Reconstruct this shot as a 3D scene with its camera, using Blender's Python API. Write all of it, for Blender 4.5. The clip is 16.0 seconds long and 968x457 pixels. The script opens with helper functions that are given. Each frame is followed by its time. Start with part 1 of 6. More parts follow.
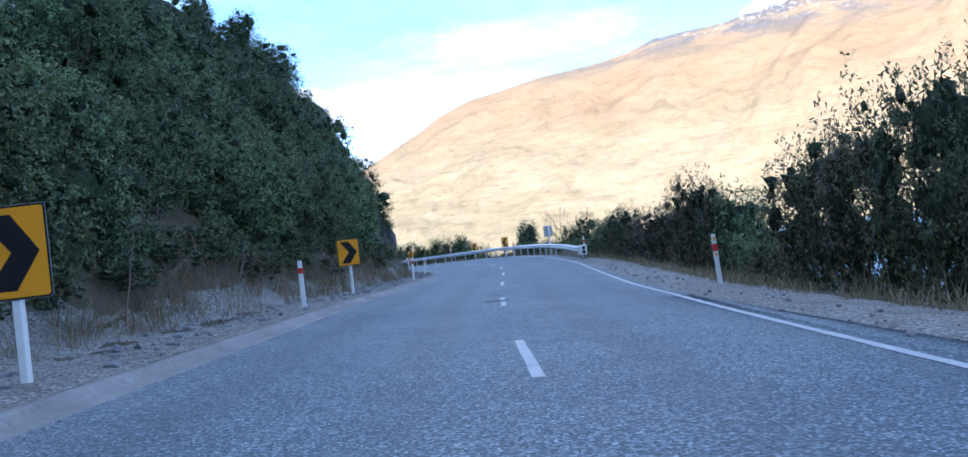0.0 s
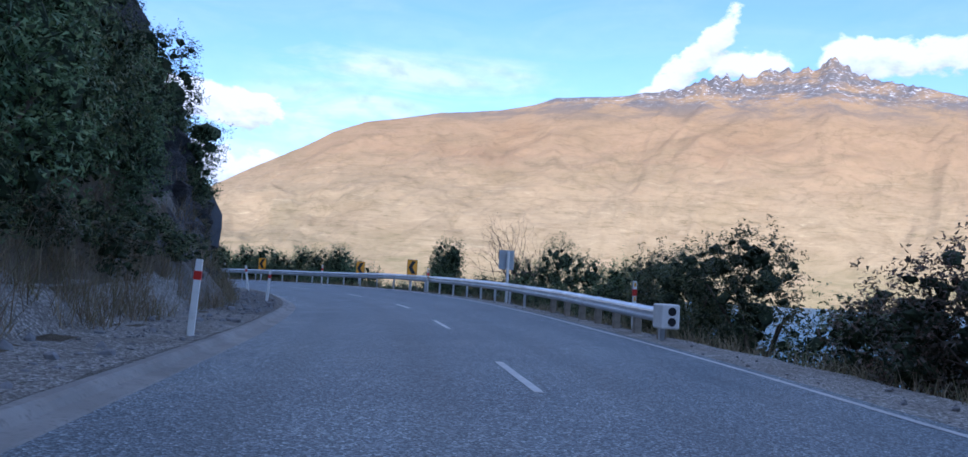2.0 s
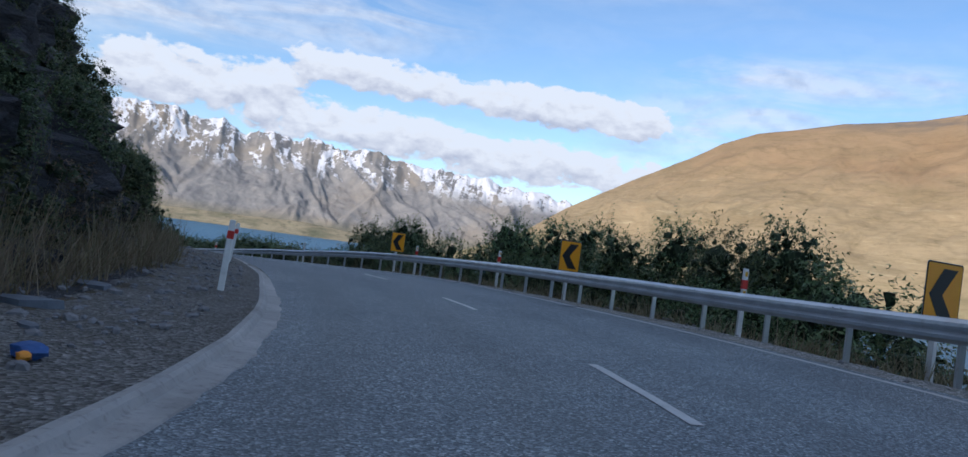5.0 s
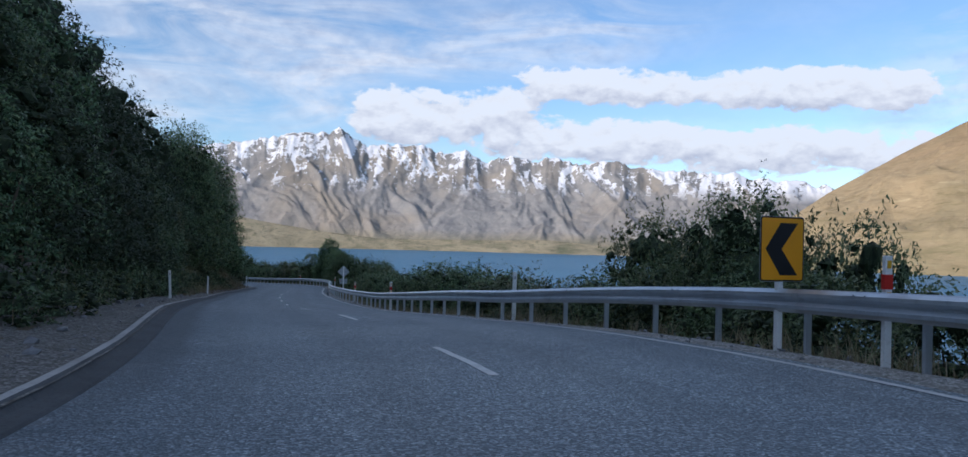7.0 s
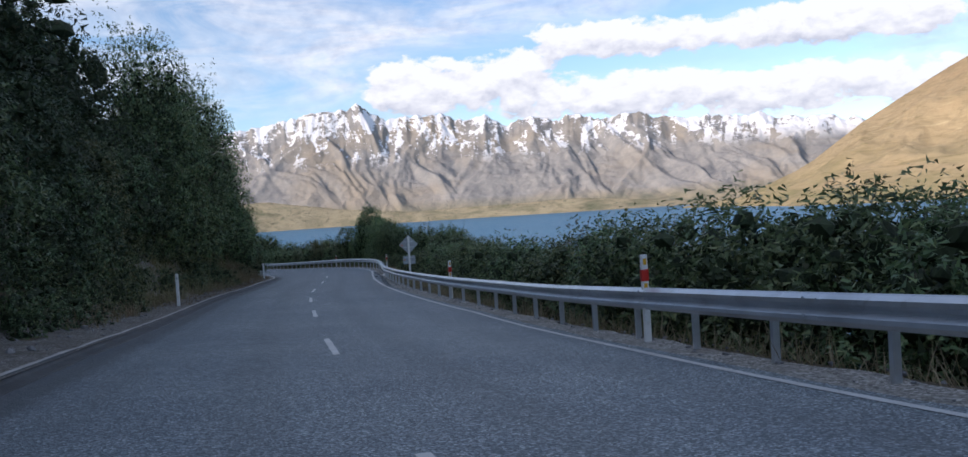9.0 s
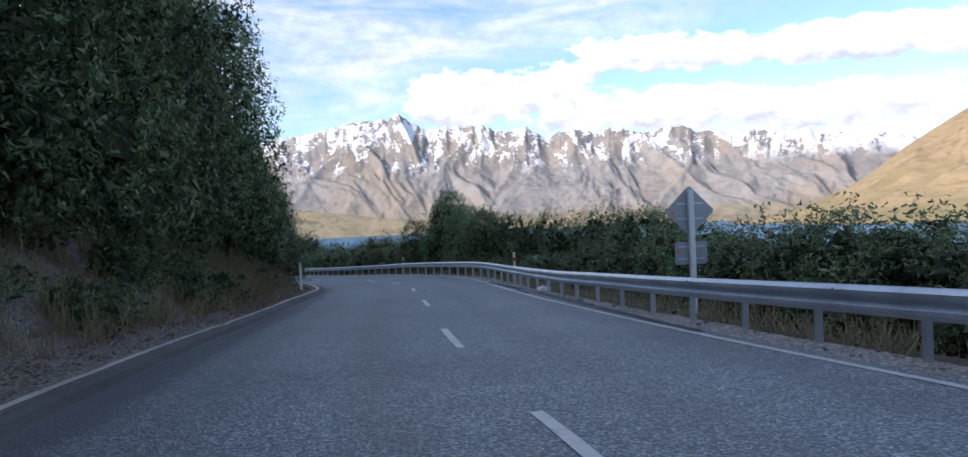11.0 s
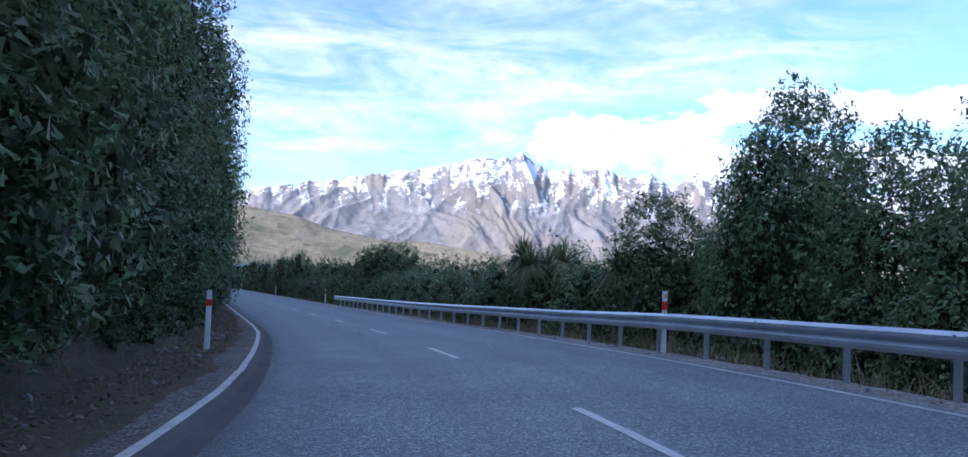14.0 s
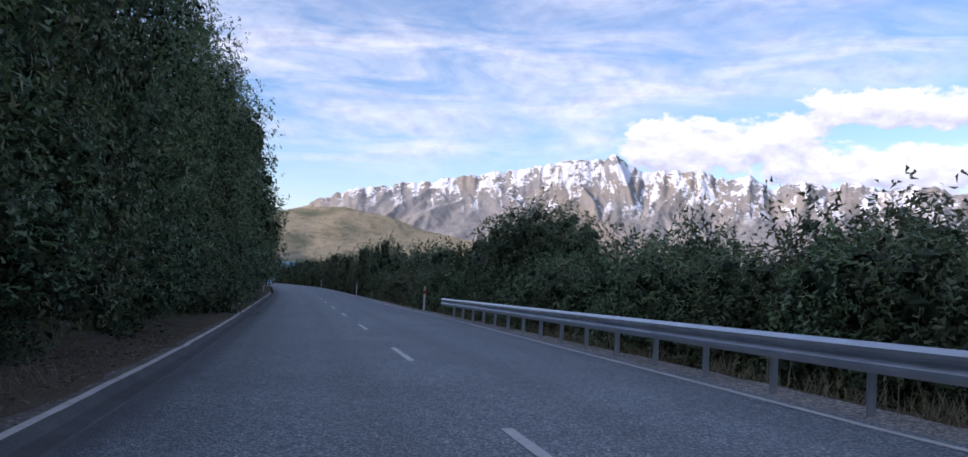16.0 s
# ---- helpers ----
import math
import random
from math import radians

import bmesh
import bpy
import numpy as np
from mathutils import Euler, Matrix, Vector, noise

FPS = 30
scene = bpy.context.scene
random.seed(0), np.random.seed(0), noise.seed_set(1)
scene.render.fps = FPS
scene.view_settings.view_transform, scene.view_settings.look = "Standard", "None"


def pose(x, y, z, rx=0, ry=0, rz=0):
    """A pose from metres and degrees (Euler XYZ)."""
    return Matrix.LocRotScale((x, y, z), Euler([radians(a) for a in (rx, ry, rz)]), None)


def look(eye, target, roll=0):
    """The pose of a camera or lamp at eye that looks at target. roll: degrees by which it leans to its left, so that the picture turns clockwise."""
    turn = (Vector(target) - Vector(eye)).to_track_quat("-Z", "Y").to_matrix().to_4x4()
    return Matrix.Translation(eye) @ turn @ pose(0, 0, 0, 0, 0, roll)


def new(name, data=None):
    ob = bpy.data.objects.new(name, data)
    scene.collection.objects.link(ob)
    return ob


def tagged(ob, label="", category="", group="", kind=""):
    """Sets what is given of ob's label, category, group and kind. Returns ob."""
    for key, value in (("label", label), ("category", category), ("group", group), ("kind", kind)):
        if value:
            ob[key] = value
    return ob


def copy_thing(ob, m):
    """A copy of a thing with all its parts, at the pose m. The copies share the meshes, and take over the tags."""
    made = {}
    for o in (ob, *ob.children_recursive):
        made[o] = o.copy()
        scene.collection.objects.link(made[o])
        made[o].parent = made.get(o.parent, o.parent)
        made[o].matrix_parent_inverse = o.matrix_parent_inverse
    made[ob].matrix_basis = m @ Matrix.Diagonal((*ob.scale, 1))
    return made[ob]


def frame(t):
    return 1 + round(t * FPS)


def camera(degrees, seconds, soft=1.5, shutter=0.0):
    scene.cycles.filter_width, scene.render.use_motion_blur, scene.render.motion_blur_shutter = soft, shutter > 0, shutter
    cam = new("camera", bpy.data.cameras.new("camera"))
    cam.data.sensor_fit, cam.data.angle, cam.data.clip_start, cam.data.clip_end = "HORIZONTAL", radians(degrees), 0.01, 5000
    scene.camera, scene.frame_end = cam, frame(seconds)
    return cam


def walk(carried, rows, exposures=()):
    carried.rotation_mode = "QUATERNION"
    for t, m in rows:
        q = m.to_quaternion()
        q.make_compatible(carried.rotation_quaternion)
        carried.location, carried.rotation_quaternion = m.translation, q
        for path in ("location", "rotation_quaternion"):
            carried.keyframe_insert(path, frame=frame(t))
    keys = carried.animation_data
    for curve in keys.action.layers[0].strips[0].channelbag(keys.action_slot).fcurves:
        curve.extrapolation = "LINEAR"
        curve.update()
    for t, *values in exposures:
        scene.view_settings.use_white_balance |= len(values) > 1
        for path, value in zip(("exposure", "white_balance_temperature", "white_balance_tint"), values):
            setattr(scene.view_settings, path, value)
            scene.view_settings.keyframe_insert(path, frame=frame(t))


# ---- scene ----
# ---- camera ----
# seconds, eye, then yaw, pitch and roll in degrees
PATH = [
    (0, 0.00, 0.00, 1.20, -5.91, 1.03, -6.69),
    (0.5, -0.27, 6.88, 1.15, -11.41, 2.93, -7.19),
    (1, -0.12, 13.73, 1.06, -15.17, 1.32, -9.21),
    (1.5, 0.54, 20.51, 0.98, -15.28, 1.46, -5.28),
    (2, 1.44, 27.32, 0.91, -14.69, 3.22, 3.06),
    (2.5, 2.44, 34.13, 0.86, -12.46, 3.10, -0.19),
    (3, 3.24, 40.84, 0.81, -8.35, 3.19, 0.13),
    (3.5, 3.85, 47.57, 0.77, -3.32, 2.92, 1.37),
    (4, 4.15, 54.51, 0.72, 1.86, 2.69, 3.03),
    (4.5, 3.98, 61.18, 0.68, 5.70, 2.14, 3.39),
    (5, 3.18, 67.81, 0.59, 11.94, 1.59, 7.83),
    (5.5, 1.52, 74.24, 0.63, 17.04, 1.37, 7.76),
    (6, -0.62, 80.46, 0.58, 21.98, 1.20, 6.12),
    (6.5, -3.29, 86.40, 0.51, 26.24, 1.08, 3.75),
    (7, -6.52, 91.98, 0.43, 29.28, 1.02, 1.51),
    (7.5, -10.23, 97.15, 0.31, 30.58, 0.99, 0.24),
    (8, -14.47, 101.73, 0.12, 30.73, 0.81, -0.95),
    (8.5, -19.05, 106.17, -0.23, 30.89, 0.53, -2.69),
    (9, -23.83, 110.54, -0.62, 31.21, -1.42, -3.67),
    (9.5, -28.69, 114.87, -1.00, 31.78, -1.96, -3.53),
    (10, -33.65, 119.13, -1.50, 32.44, -1.78, -3.19),
    (10.5, -38.44, 123.75, -1.92, 33.12, -1.17, -2.80),
    (11, -43.08, 128.75, -2.24, 33.77, -0.42, -2.49),
    (11.4, -46.82, 132.92, -2.47, 34.22, 0.08, -2.40),
    (11.5, -47.77, 133.99, -2.53, 34.16, 0.69, -2.78),
    (12, -52.54, 139.40, -2.88, 34.66, 1.74, -2.33),
    (12.5, -57.43, 144.83, -3.16, 35.24, 2.19, -1.92),
    (13, -62.56, 150.24, -3.48, 36.25, 2.38, -1.78),
    (13.5, -67.93, 155.46, -3.81, 39.51, 2.44, -0.20),
    (14, -73.44, 160.59, -4.17, 41.98, 2.54, 2.27),
    (14.5, -79.11, 165.44, -4.50, 45.13, 1.91, 2.43),
    (15, -85.09, 170.05, -4.85, 47.40, 1.24, 2.82),
    (15.5, -91.28, 174.38, -5.19, 48.11, 1.46, 2.91),
    (16, -97.66, 178.41, -5.49, 48.40, 2.43, 3.03),
]


def aimed(x, y, z, yaw, pitch, roll):
    a, b = radians(yaw), radians(pitch)
    way = Vector((-math.sin(a) * math.cos(b), math.cos(a) * math.cos(b), math.sin(b)))
    return look((x, y, z), Vector((x, y, z)) + 10 * way, roll)


cam = camera(61.96, 16.0, soft=1.5)
walk(cam, [(r[0], aimed(*r[1:])) for r in PATH], exposures=[(0.0, 1.4, 4850, 12), (1.0, 1.25, 4700, 12), (1.5, 1.1, 4750, 16), (2.0, 0.6, 4850, 19), (3.0, 0.35, 4950, 17), (4.0, 0.12, 5150, 12), (5.0, 0.12, 5450, 11), (7.5, 0.15, 5450, 12), (9.0, 0.4, 5850, 14), (11.5, 0.68, 5600, 17), (12.0, 0.5, 5350, 20), (12.5, 0.45, 5250, 18), (13.0, 0.42, 5150, 20), (13.5, 0.65, 5100, 20), (14.0, 0.92, 4950, 20), (14.5, 0.95, 5050, 21), (15.0, 1.02, 5050, 22), (15.5, 0.92, 5150, 21), (16.0, 0.45, 5600, 22)])

# ---- world and sun ----
SUN_YAW, SUN_UP = 160.0, 20.0


def math_node(nt, op, a, b=None, c=None, clamp=False):
    n = nt.nodes.new("ShaderNodeMath")
    n.operation, n.use_clamp = op, clamp
    for k, v in enumerate((a, b, c)):
        if v is None:
            continue
        if isinstance(v, (int, float)):
            n.inputs[k].default_value = v
        else:
            nt.links.new(v, n.inputs[k])
    return n.outputs[0]


def ramp(nt, fac, stops):
    n = nt.nodes.new("ShaderNodeValToRGB")
    while len(n.color_ramp.elements) < len(stops):
        n.color_ramp.elements.new(0.5)
    for e, (p, c) in zip(n.color_ramp.elements, stops):
        e.position = p
        e.color = (*c, 1) if len(c) == 3 else c
    nt.links.new(fac, n.inputs["Fac"])
    return n.outputs["Color"]


def mixed(nt, fac, a, b, mode="MIX"):
    n = nt.nodes.new("ShaderNodeMix")
    n.data_type, n.blend_type = "RGBA", mode
    for k, v in ((0, fac), (6, a), (7, b)):
        if isinstance(v, (int, float)):
            n.inputs[k].default_value = v
        elif isinstance(v, tuple):
            n.inputs[k].default_value = (*v, 1)
        else:
            nt.links.new(v, n.inputs[k])
    return n.outputs[2]


def noise_node(nt, vec, scale, detail=4.0, rough=0.55, distort=0.0):
    n = nt.nodes.new("ShaderNodeTexNoise")
    n.inputs["Scale"].default_value, n.inputs["Detail"].default_value = scale, detail
    n.inputs["Roughness"].default_value, n.inputs["Distortion"].default_value = rough, distort
    if vec is not None:
        nt.links.new(vec, n.inputs["Vector"])
    return n.outputs["Fac"]


def build_world():
    world = bpy.data.worlds.new("sky")
    scene.world = world
    world.use_nodes = True
    nt = world.node_tree
    nt.nodes.clear()
    out = nt.nodes.new("ShaderNodeOutputWorld")
    sky = nt.nodes.new("ShaderNodeTexSky")
    sky.sky_type, sky.sun_disc = "NISHITA", False
    sky.sun_elevation, sky.sun_rotation = radians(SUN_UP), radians(-SUN_YAW)
    sky.altitude, sky.air_density, sky.dust_density, sky.ozone_density = 400, 1.0, 0.3, 1.5
    bg = nt.nodes.new("ShaderNodeBackground")
    bg.inputs["Strength"].default_value = SKY
    nt.links.new(sky.outputs[0], bg.inputs[0])
    co = nt.nodes.new("ShaderNodeTexCoord")
    sep = nt.nodes.new("ShaderNodeSeparateXYZ")
    nt.links.new(co.outputs["Generated"], sep.inputs[0])
    x, y, z = sep.outputs
    az = math_node(nt, "MULTIPLY", math_node(nt, "ARCTAN2", math_node(nt, "MULTIPLY", x, -1.0), y), 180 / math.pi)
    el = math_node(nt, "MULTIPLY", math_node(nt, "ARCSINE", z), 180 / math.pi)
    thin = nt.nodes.new("ShaderNodeCombineXYZ")
    nt.links.new(math_node(nt, "MULTIPLY", az, 0.35), thin.inputs[0])
    nt.links.new(math_node(nt, "MULTIPLY", el, 1.5), thin.inputs[1])
    wisp = noise_node(nt, thin.outputs[0], 0.25, 7.0, 0.6, 0.8)

    def band(az0, el0, az1, el1, thick, soft_az, up_at=None):
        """1 on the line from one end to the other, falling off within thick degrees above and below."""
        slope = (el1 - el0) / (az1 - az0)
        line = math_node(nt, "MULTIPLY_ADD", math_node(nt, "SUBTRACT", az, az0), slope, el0)
        off = math_node(nt, "DIVIDE", math_node(nt, "SUBTRACT", el if up_at is None else up_at, line), thick)
        up = math_node(nt, "SUBTRACT", 1.0, math_node(nt, "MULTIPLY", off, off), clamp=True)
        mid, half = (az0 + az1) / 2, abs(az1 - az0) / 2
        gone = math_node(nt, "DIVIDE", math_node(nt, "SUBTRACT", math_node(nt, "ABSOLUTE", math_node(nt, "SUBTRACT", az, mid)), half), soft_az)
        side = math_node(nt, "SUBTRACT", 1.0, gone, clamp=True)
        return math_node(nt, "MULTIPLY", up, side)

    def puffs(up_at):
        """How thick the heaped cloud is at that height: the heaps' shapes broken into billows."""
        flat = nt.nodes.new("ShaderNodeCombineXYZ")
        nt.links.new(az, flat.inputs[0])
        nt.links.new(math_node(nt, "MULTIPLY", up_at, 1.7), flat.inputs[1])
        wide, fine = noise_node(nt, flat.outputs[0], 0.17, 3.0, 0.5, 0.3), noise_node(nt, flat.outputs[0], 0.62, 7.0, 0.58, 0.25)
        heaps = None
        for b in CLOUD_HEAPS:
            d = band(*b, up_at=up_at)
            heaps = d if heaps is None else math_node(nt, "MAXIMUM", heaps, d)
        return heaps, math_node(nt, "ADD", math_node(nt, "MULTIPLY", heaps, 0.8), math_node(nt, "ADD", math_node(nt, "MULTIPLY_ADD", wide, 1.1, -0.55), math_node(nt, "MULTIPLY_ADD", fine, 1.2, -0.6)))

    heaps, body = puffs(el)
    _, above = puffs(math_node(nt, "ADD", el, 0.8))
    dense = math_node(nt, "MULTIPLY_ADD", body, 5.6, -1.8, clamp=True)
    dense = math_node(nt, "MULTIPLY", dense, math_node(nt, "MULTIPLY", heaps, 4.0, clamp=True))
    lit = math_node(nt, "MULTIPLY_ADD", math_node(nt, "SUBTRACT", body, above), 1.25, 0.62, clamp=True)
    streaks = None
    for b in CLOUD_STREAKS:
        d = band(*b)
        streaks = d if streaks is None else math_node(nt, "MAXIMUM", streaks, d)
    veil = math_node(nt, "MULTIPLY", math_node(nt, "MULTIPLY_ADD", wisp, 3.0, -1.05, clamp=True), math_node(nt, "MULTIPLY_ADD", streaks, 0.8, 0.12))
    # broken cloud overhead and all round above the picture, unseen, added to brighten the shade
    over = math_node(nt, "MULTIPLY", math_node(nt, "MULTIPLY_ADD", noise_node(nt, co.outputs["Generated"], 2.6, 8.0, 0.62, 0.5), 5.0, -2.15, clamp=True), math_node(nt, "MULTIPLY_ADD", el, 0.06, -1.45, clamp=True))
    cover = math_node(nt, "MAXIMUM", math_node(nt, "MAXIMUM", dense, veil), over, clamp=True)
    tone = ramp(nt, lit, [(0.0, (0.62, 0.62, 0.67)), (0.4, (0.82, 0.80, 0.80)), (0.8, (1.0, 0.965, 0.92)), (1.0, (1.0, 0.98, 0.95))])
    white = nt.nodes.new("ShaderNodeBackground")
    white.inputs["Strength"].default_value = CLOUD
    nt.links.new(tone, white.inputs[0])
    mix = nt.nodes.new("ShaderNodeMixShader")
    nt.links.new(cover, mix.inputs[0])
    nt.links.new(bg.outputs[0], mix.inputs[1])
    nt.links.new(white.outputs[0], mix.inputs[2])
    nt.links.new(mix.outputs[0], out.inputs[0])


SKY, CLOUD = 0.13, 0.78
# clouds: from (yaw, height) to (yaw, height) in degrees, half thickness, softness of the ends
CLOUD_HEAPS = [(37, 8.8, 27, 8.9, 2.6, 3), (29, 7.8, 1, 6.2, 2.1, 3), (26, 11.3, 1, 10.5, 1.7, 2), (9, 10.6, 2, 10.0, 1.6, 2), (-26.5, 13.2, -31, 17.2, 1.9, 2), (-31, 15.0, -34, 14.6, 1.6, 2), (-38.5, 15.2, -60, 14.0, 1.7, 2)]
CLOUD_STREAKS = [(75, 9.5, 40, 9.5, 4.0, 6), (45, 12, 20, 15, 3.0, 8), (-2, 14, -16, 13.5, 1.8, 5), (40, 20, -10, 24, 5, 15), (2, 9.5, -8, 12, 3, 6), (76, 12, 38, 12, 7, 6)]
build_world()
sun = new("sun", bpy.data.lights.new("sun", "SUN"))
sun.data.energy, sun.data.angle, sun.data.color = 3.9, radians(0.53), (1.0, 0.80, 0.60)
sun.matrix_world = look((-math.sin(radians(SUN_YAW)) * 50, math.cos(radians(SUN_YAW)) * 50, 50 * math.tan(radians(SUN_UP))), (0, 0, 0))


# ---- materials ----
def surface(name, rough=0.8, spec=0.3, metal=0.0):
    m = bpy.data.materials.new(name)
    m.use_nodes = True
    nt = m.node_tree
    b = nt.nodes["Principled BSDF"]
    b.inputs["Roughness"].default_value, b.inputs["Metallic"].default_value = rough, metal
    b.inputs["Specular IOR Level"].default_value = spec
    co = nt.nodes.new("ShaderNodeTexCoord")
    return m, nt, b, co


def bump(nt, b, height, strength, distance):
    n = nt.nodes.new("ShaderNodeBump")
    n.inputs["Strength"].default_value, n.inputs["Distance"].default_value = strength, distance
    nt.links.new(height, n.inputs["Height"])
    nt.links.new(n.outputs[0], b.inputs["Normal"])


def plain(name, color, rough=0.5, vary=0.12, scale=6.0, metal=0.0, spec=0.4, grime=None):
    m, nt, b, co = surface(name, rough, spec, metal)
    n = noise_node(nt, co.outputs["Object"], scale, 6.0, 0.6)
    lo = tuple(c * (1 - vary) for c in color)
    hi = tuple(min(1, c * (1 + vary)) for c in color)
    col = ramp(nt, n, [(0.3, lo), (0.7, hi)])
    if grime:
        g = noise_node(nt, co.outputs["Object"], scale * 3.7, 8.0, 0.7, 0.5)
        col = mixed(nt, math_node(nt, "MULTIPLY_ADD", g, 4.0, -2.2, clamp=True), col, grime)
    nt.links.new(col, b.inputs["Base Color"])
    bump(nt, b, n, 0.15, 0.01)
    return m


def asphalt():
    m, nt, b, co = surface("chip seal", 0.62, 0.5)
    uv = nt.nodes.new("ShaderNodeUVMap")
    ob = co.outputs["Object"]
    vor = nt.nodes.new("ShaderNodeTexVoronoi")
    vor.inputs["Scale"].default_value = 52.0
    nt.links.new(ob, vor.inputs["Vector"])
    chips = noise_node(nt, ob, 26.0, 3.0, 0.7)
    patch = noise_node(nt, ob, 0.35, 5.0, 0.6, 0.3)
    mid = noise_node(nt, ob, 2.6, 5.0, 0.65)
    sep = nt.nodes.new("ShaderNodeSeparateXYZ")
    nt.links.new(uv.outputs[0], sep.inputs[0])
    lat = sep.outputs[0]
    # wheel tracks, polished a little darker and smoother
    tracks = None
    for c in (-2.75, -1.1, 1.1, 2.75):
        d = math_node(nt, "DIVIDE", math_node(nt, "SUBTRACT", lat, c), 0.42)
        t = math_node(nt, "SUBTRACT", 1.0, math_node(nt, "MULTIPLY", d, d), clamp=True)
        tracks = t if tracks is None else math_node(nt, "MAXIMUM", tracks, t)
    tracks = math_node(nt, "MULTIPLY", tracks, math_node(nt, "MULTIPLY_ADD", mid, 1.4, -0.1, clamp=True))
    speck = ramp(nt, vor.outputs["Color"], [(0.0, (0.04, 0.05, 0.057)), (0.48, (0.115, 0.136, 0.148)), (0.78, (0.27, 0.30, 0.31)), (1.0, (0.60, 0.63, 0.64))])
    col = mixed(nt, 1.0, speck, ramp(nt, patch, [(0.3, (0.82, 0.83, 0.85)), (0.7, (1.2, 1.19, 1.16))]), "MULTIPLY")
    col = mixed(nt, 1.0, col, (0.93, 0.985, 1.06), "MULTIPLY")
    col = mixed(nt, math_node(nt, "MULTIPLY", tracks, 0.4), col, (0.074, 0.088, 0.096))
    worn = math_node(nt, "MULTIPLY_ADD", noise_node(nt, ob, 0.9, 8.0, 0.7, 1.2), 6.0, -3.7, clamp=True)
    col = mixed(nt, math_node(nt, "MULTIPLY", worn, 0.3), col, (0.21, 0.21, 0.205))
    edge = math_node(nt, "MULTIPLY_ADD", lat, -1.6, -4.9, clamp=True)
    flaked = math_node(nt, "MULTIPLY", edge, math_node(nt, "MULTIPLY_ADD", noise_node(nt, ob, 1.6, 7.0, 0.7, 0.8), 7.0, -3.6, clamp=True))
    col = mixed(nt, math_node(nt, "MULTIPLY", flaked, 0.35), col, (0.40, 0.39, 0.37))
    # a newer, blacker seal laid along the kerb, past the rock
    lap = math_node(nt, "MULTIPLY", math_node(nt, "MULTIPLY_ADD", math_node(nt, "MULTIPLY_ADD", mid, 0.5, lat), -2.6, -7.2, clamp=True), math_node(nt, "MULTIPLY_ADD", sep.outputs[1], 0.1, -9.6, clamp=True))
    col = mixed(nt, math_node(nt, "MULTIPLY", lap, 0.75), col, (0.045, 0.052, 0.058))
    nt.links.new(col, b.inputs["Base Color"])
    h = math_node(nt, "ADD", vor.outputs["Distance"], math_node(nt, "MULTIPLY", chips, 0.6))
    bump(nt, b, h, 0.7, 0.012)
    return m


def gravel(name, light=1.0, green=0.0):
    m, nt, b, co = surface(name, 0.92, 0.15)
    ob = co.outputs["Object"]
    vor = nt.nodes.new("ShaderNodeTexVoronoi")
    vor.inputs["Scale"].default_value = 30.0
    nt.links.new(ob, vor.inputs["Vector"])
    n1, n2 = noise_node(nt, ob, 1.1, 6.0, 0.65, 0.4), noise_node(nt, ob, 9.0, 5.0, 0.7)
    col = ramp(nt, vor.outputs["Color"], [(0.0, (0.07 * light, 0.068 * light, 0.064 * light)), (0.6, (0.27 * light, 0.262 * light, 0.24 * light)), (1.0, (0.55 * light, 0.53 * light, 0.50 * light))])
    col = mixed(nt, math_node(nt, "MULTIPLY_ADD", n1, 2.6, -1.15, clamp=True), col, (0.145 * light, 0.132 * light, 0.112 * light))
    col = mixed(nt, math_node(nt, "MULTIPLY_ADD", n2, 5.0, -3.0, clamp=True), col, (0.10, 0.105 + 0.02 * green, 0.055))
    nt.links.new(col, b.inputs["Base Color"])
    bump(nt, b, math_node(nt, "ADD", vor.outputs["Distance"], n2), 0.8, 0.03)
    return m


def earth():
    m, nt, b, co = surface("leaf litter and dry grass", 0.95, 0.1)
    ob = co.outputs["Object"]
    n1, n2, n3 = noise_node(nt, ob, 0.5, 6.0, 0.65, 0.5), noise_node(nt, ob, 4.0, 7.0, 0.7), noise_node(nt, ob, 30.0, 4.0, 0.7)
    col = ramp(nt, n1, [(0.3, (0.085, 0.076, 0.06)), (0.5, (0.165, 0.14, 0.105)), (0.7, (0.10, 0.10, 0.065))])
    col = mixed(nt, math_node(nt, "MULTIPLY_ADD", n2, 4.0, -1.8, clamp=True), col, (0.19, 0.16, 0.11))
    col = mixed(nt, math_node(nt, "MULTIPLY_ADD", n3, 3.0, -1.3, clamp=True), col, (0.07, 0.06, 0.045))
    nt.links.new(col, b.inputs["Base Color"])
    bump(nt, b, math_node(nt, "ADD", n2, math_node(nt, "MULTIPLY", n3, 0.4)), 0.9, 0.12)
    return m


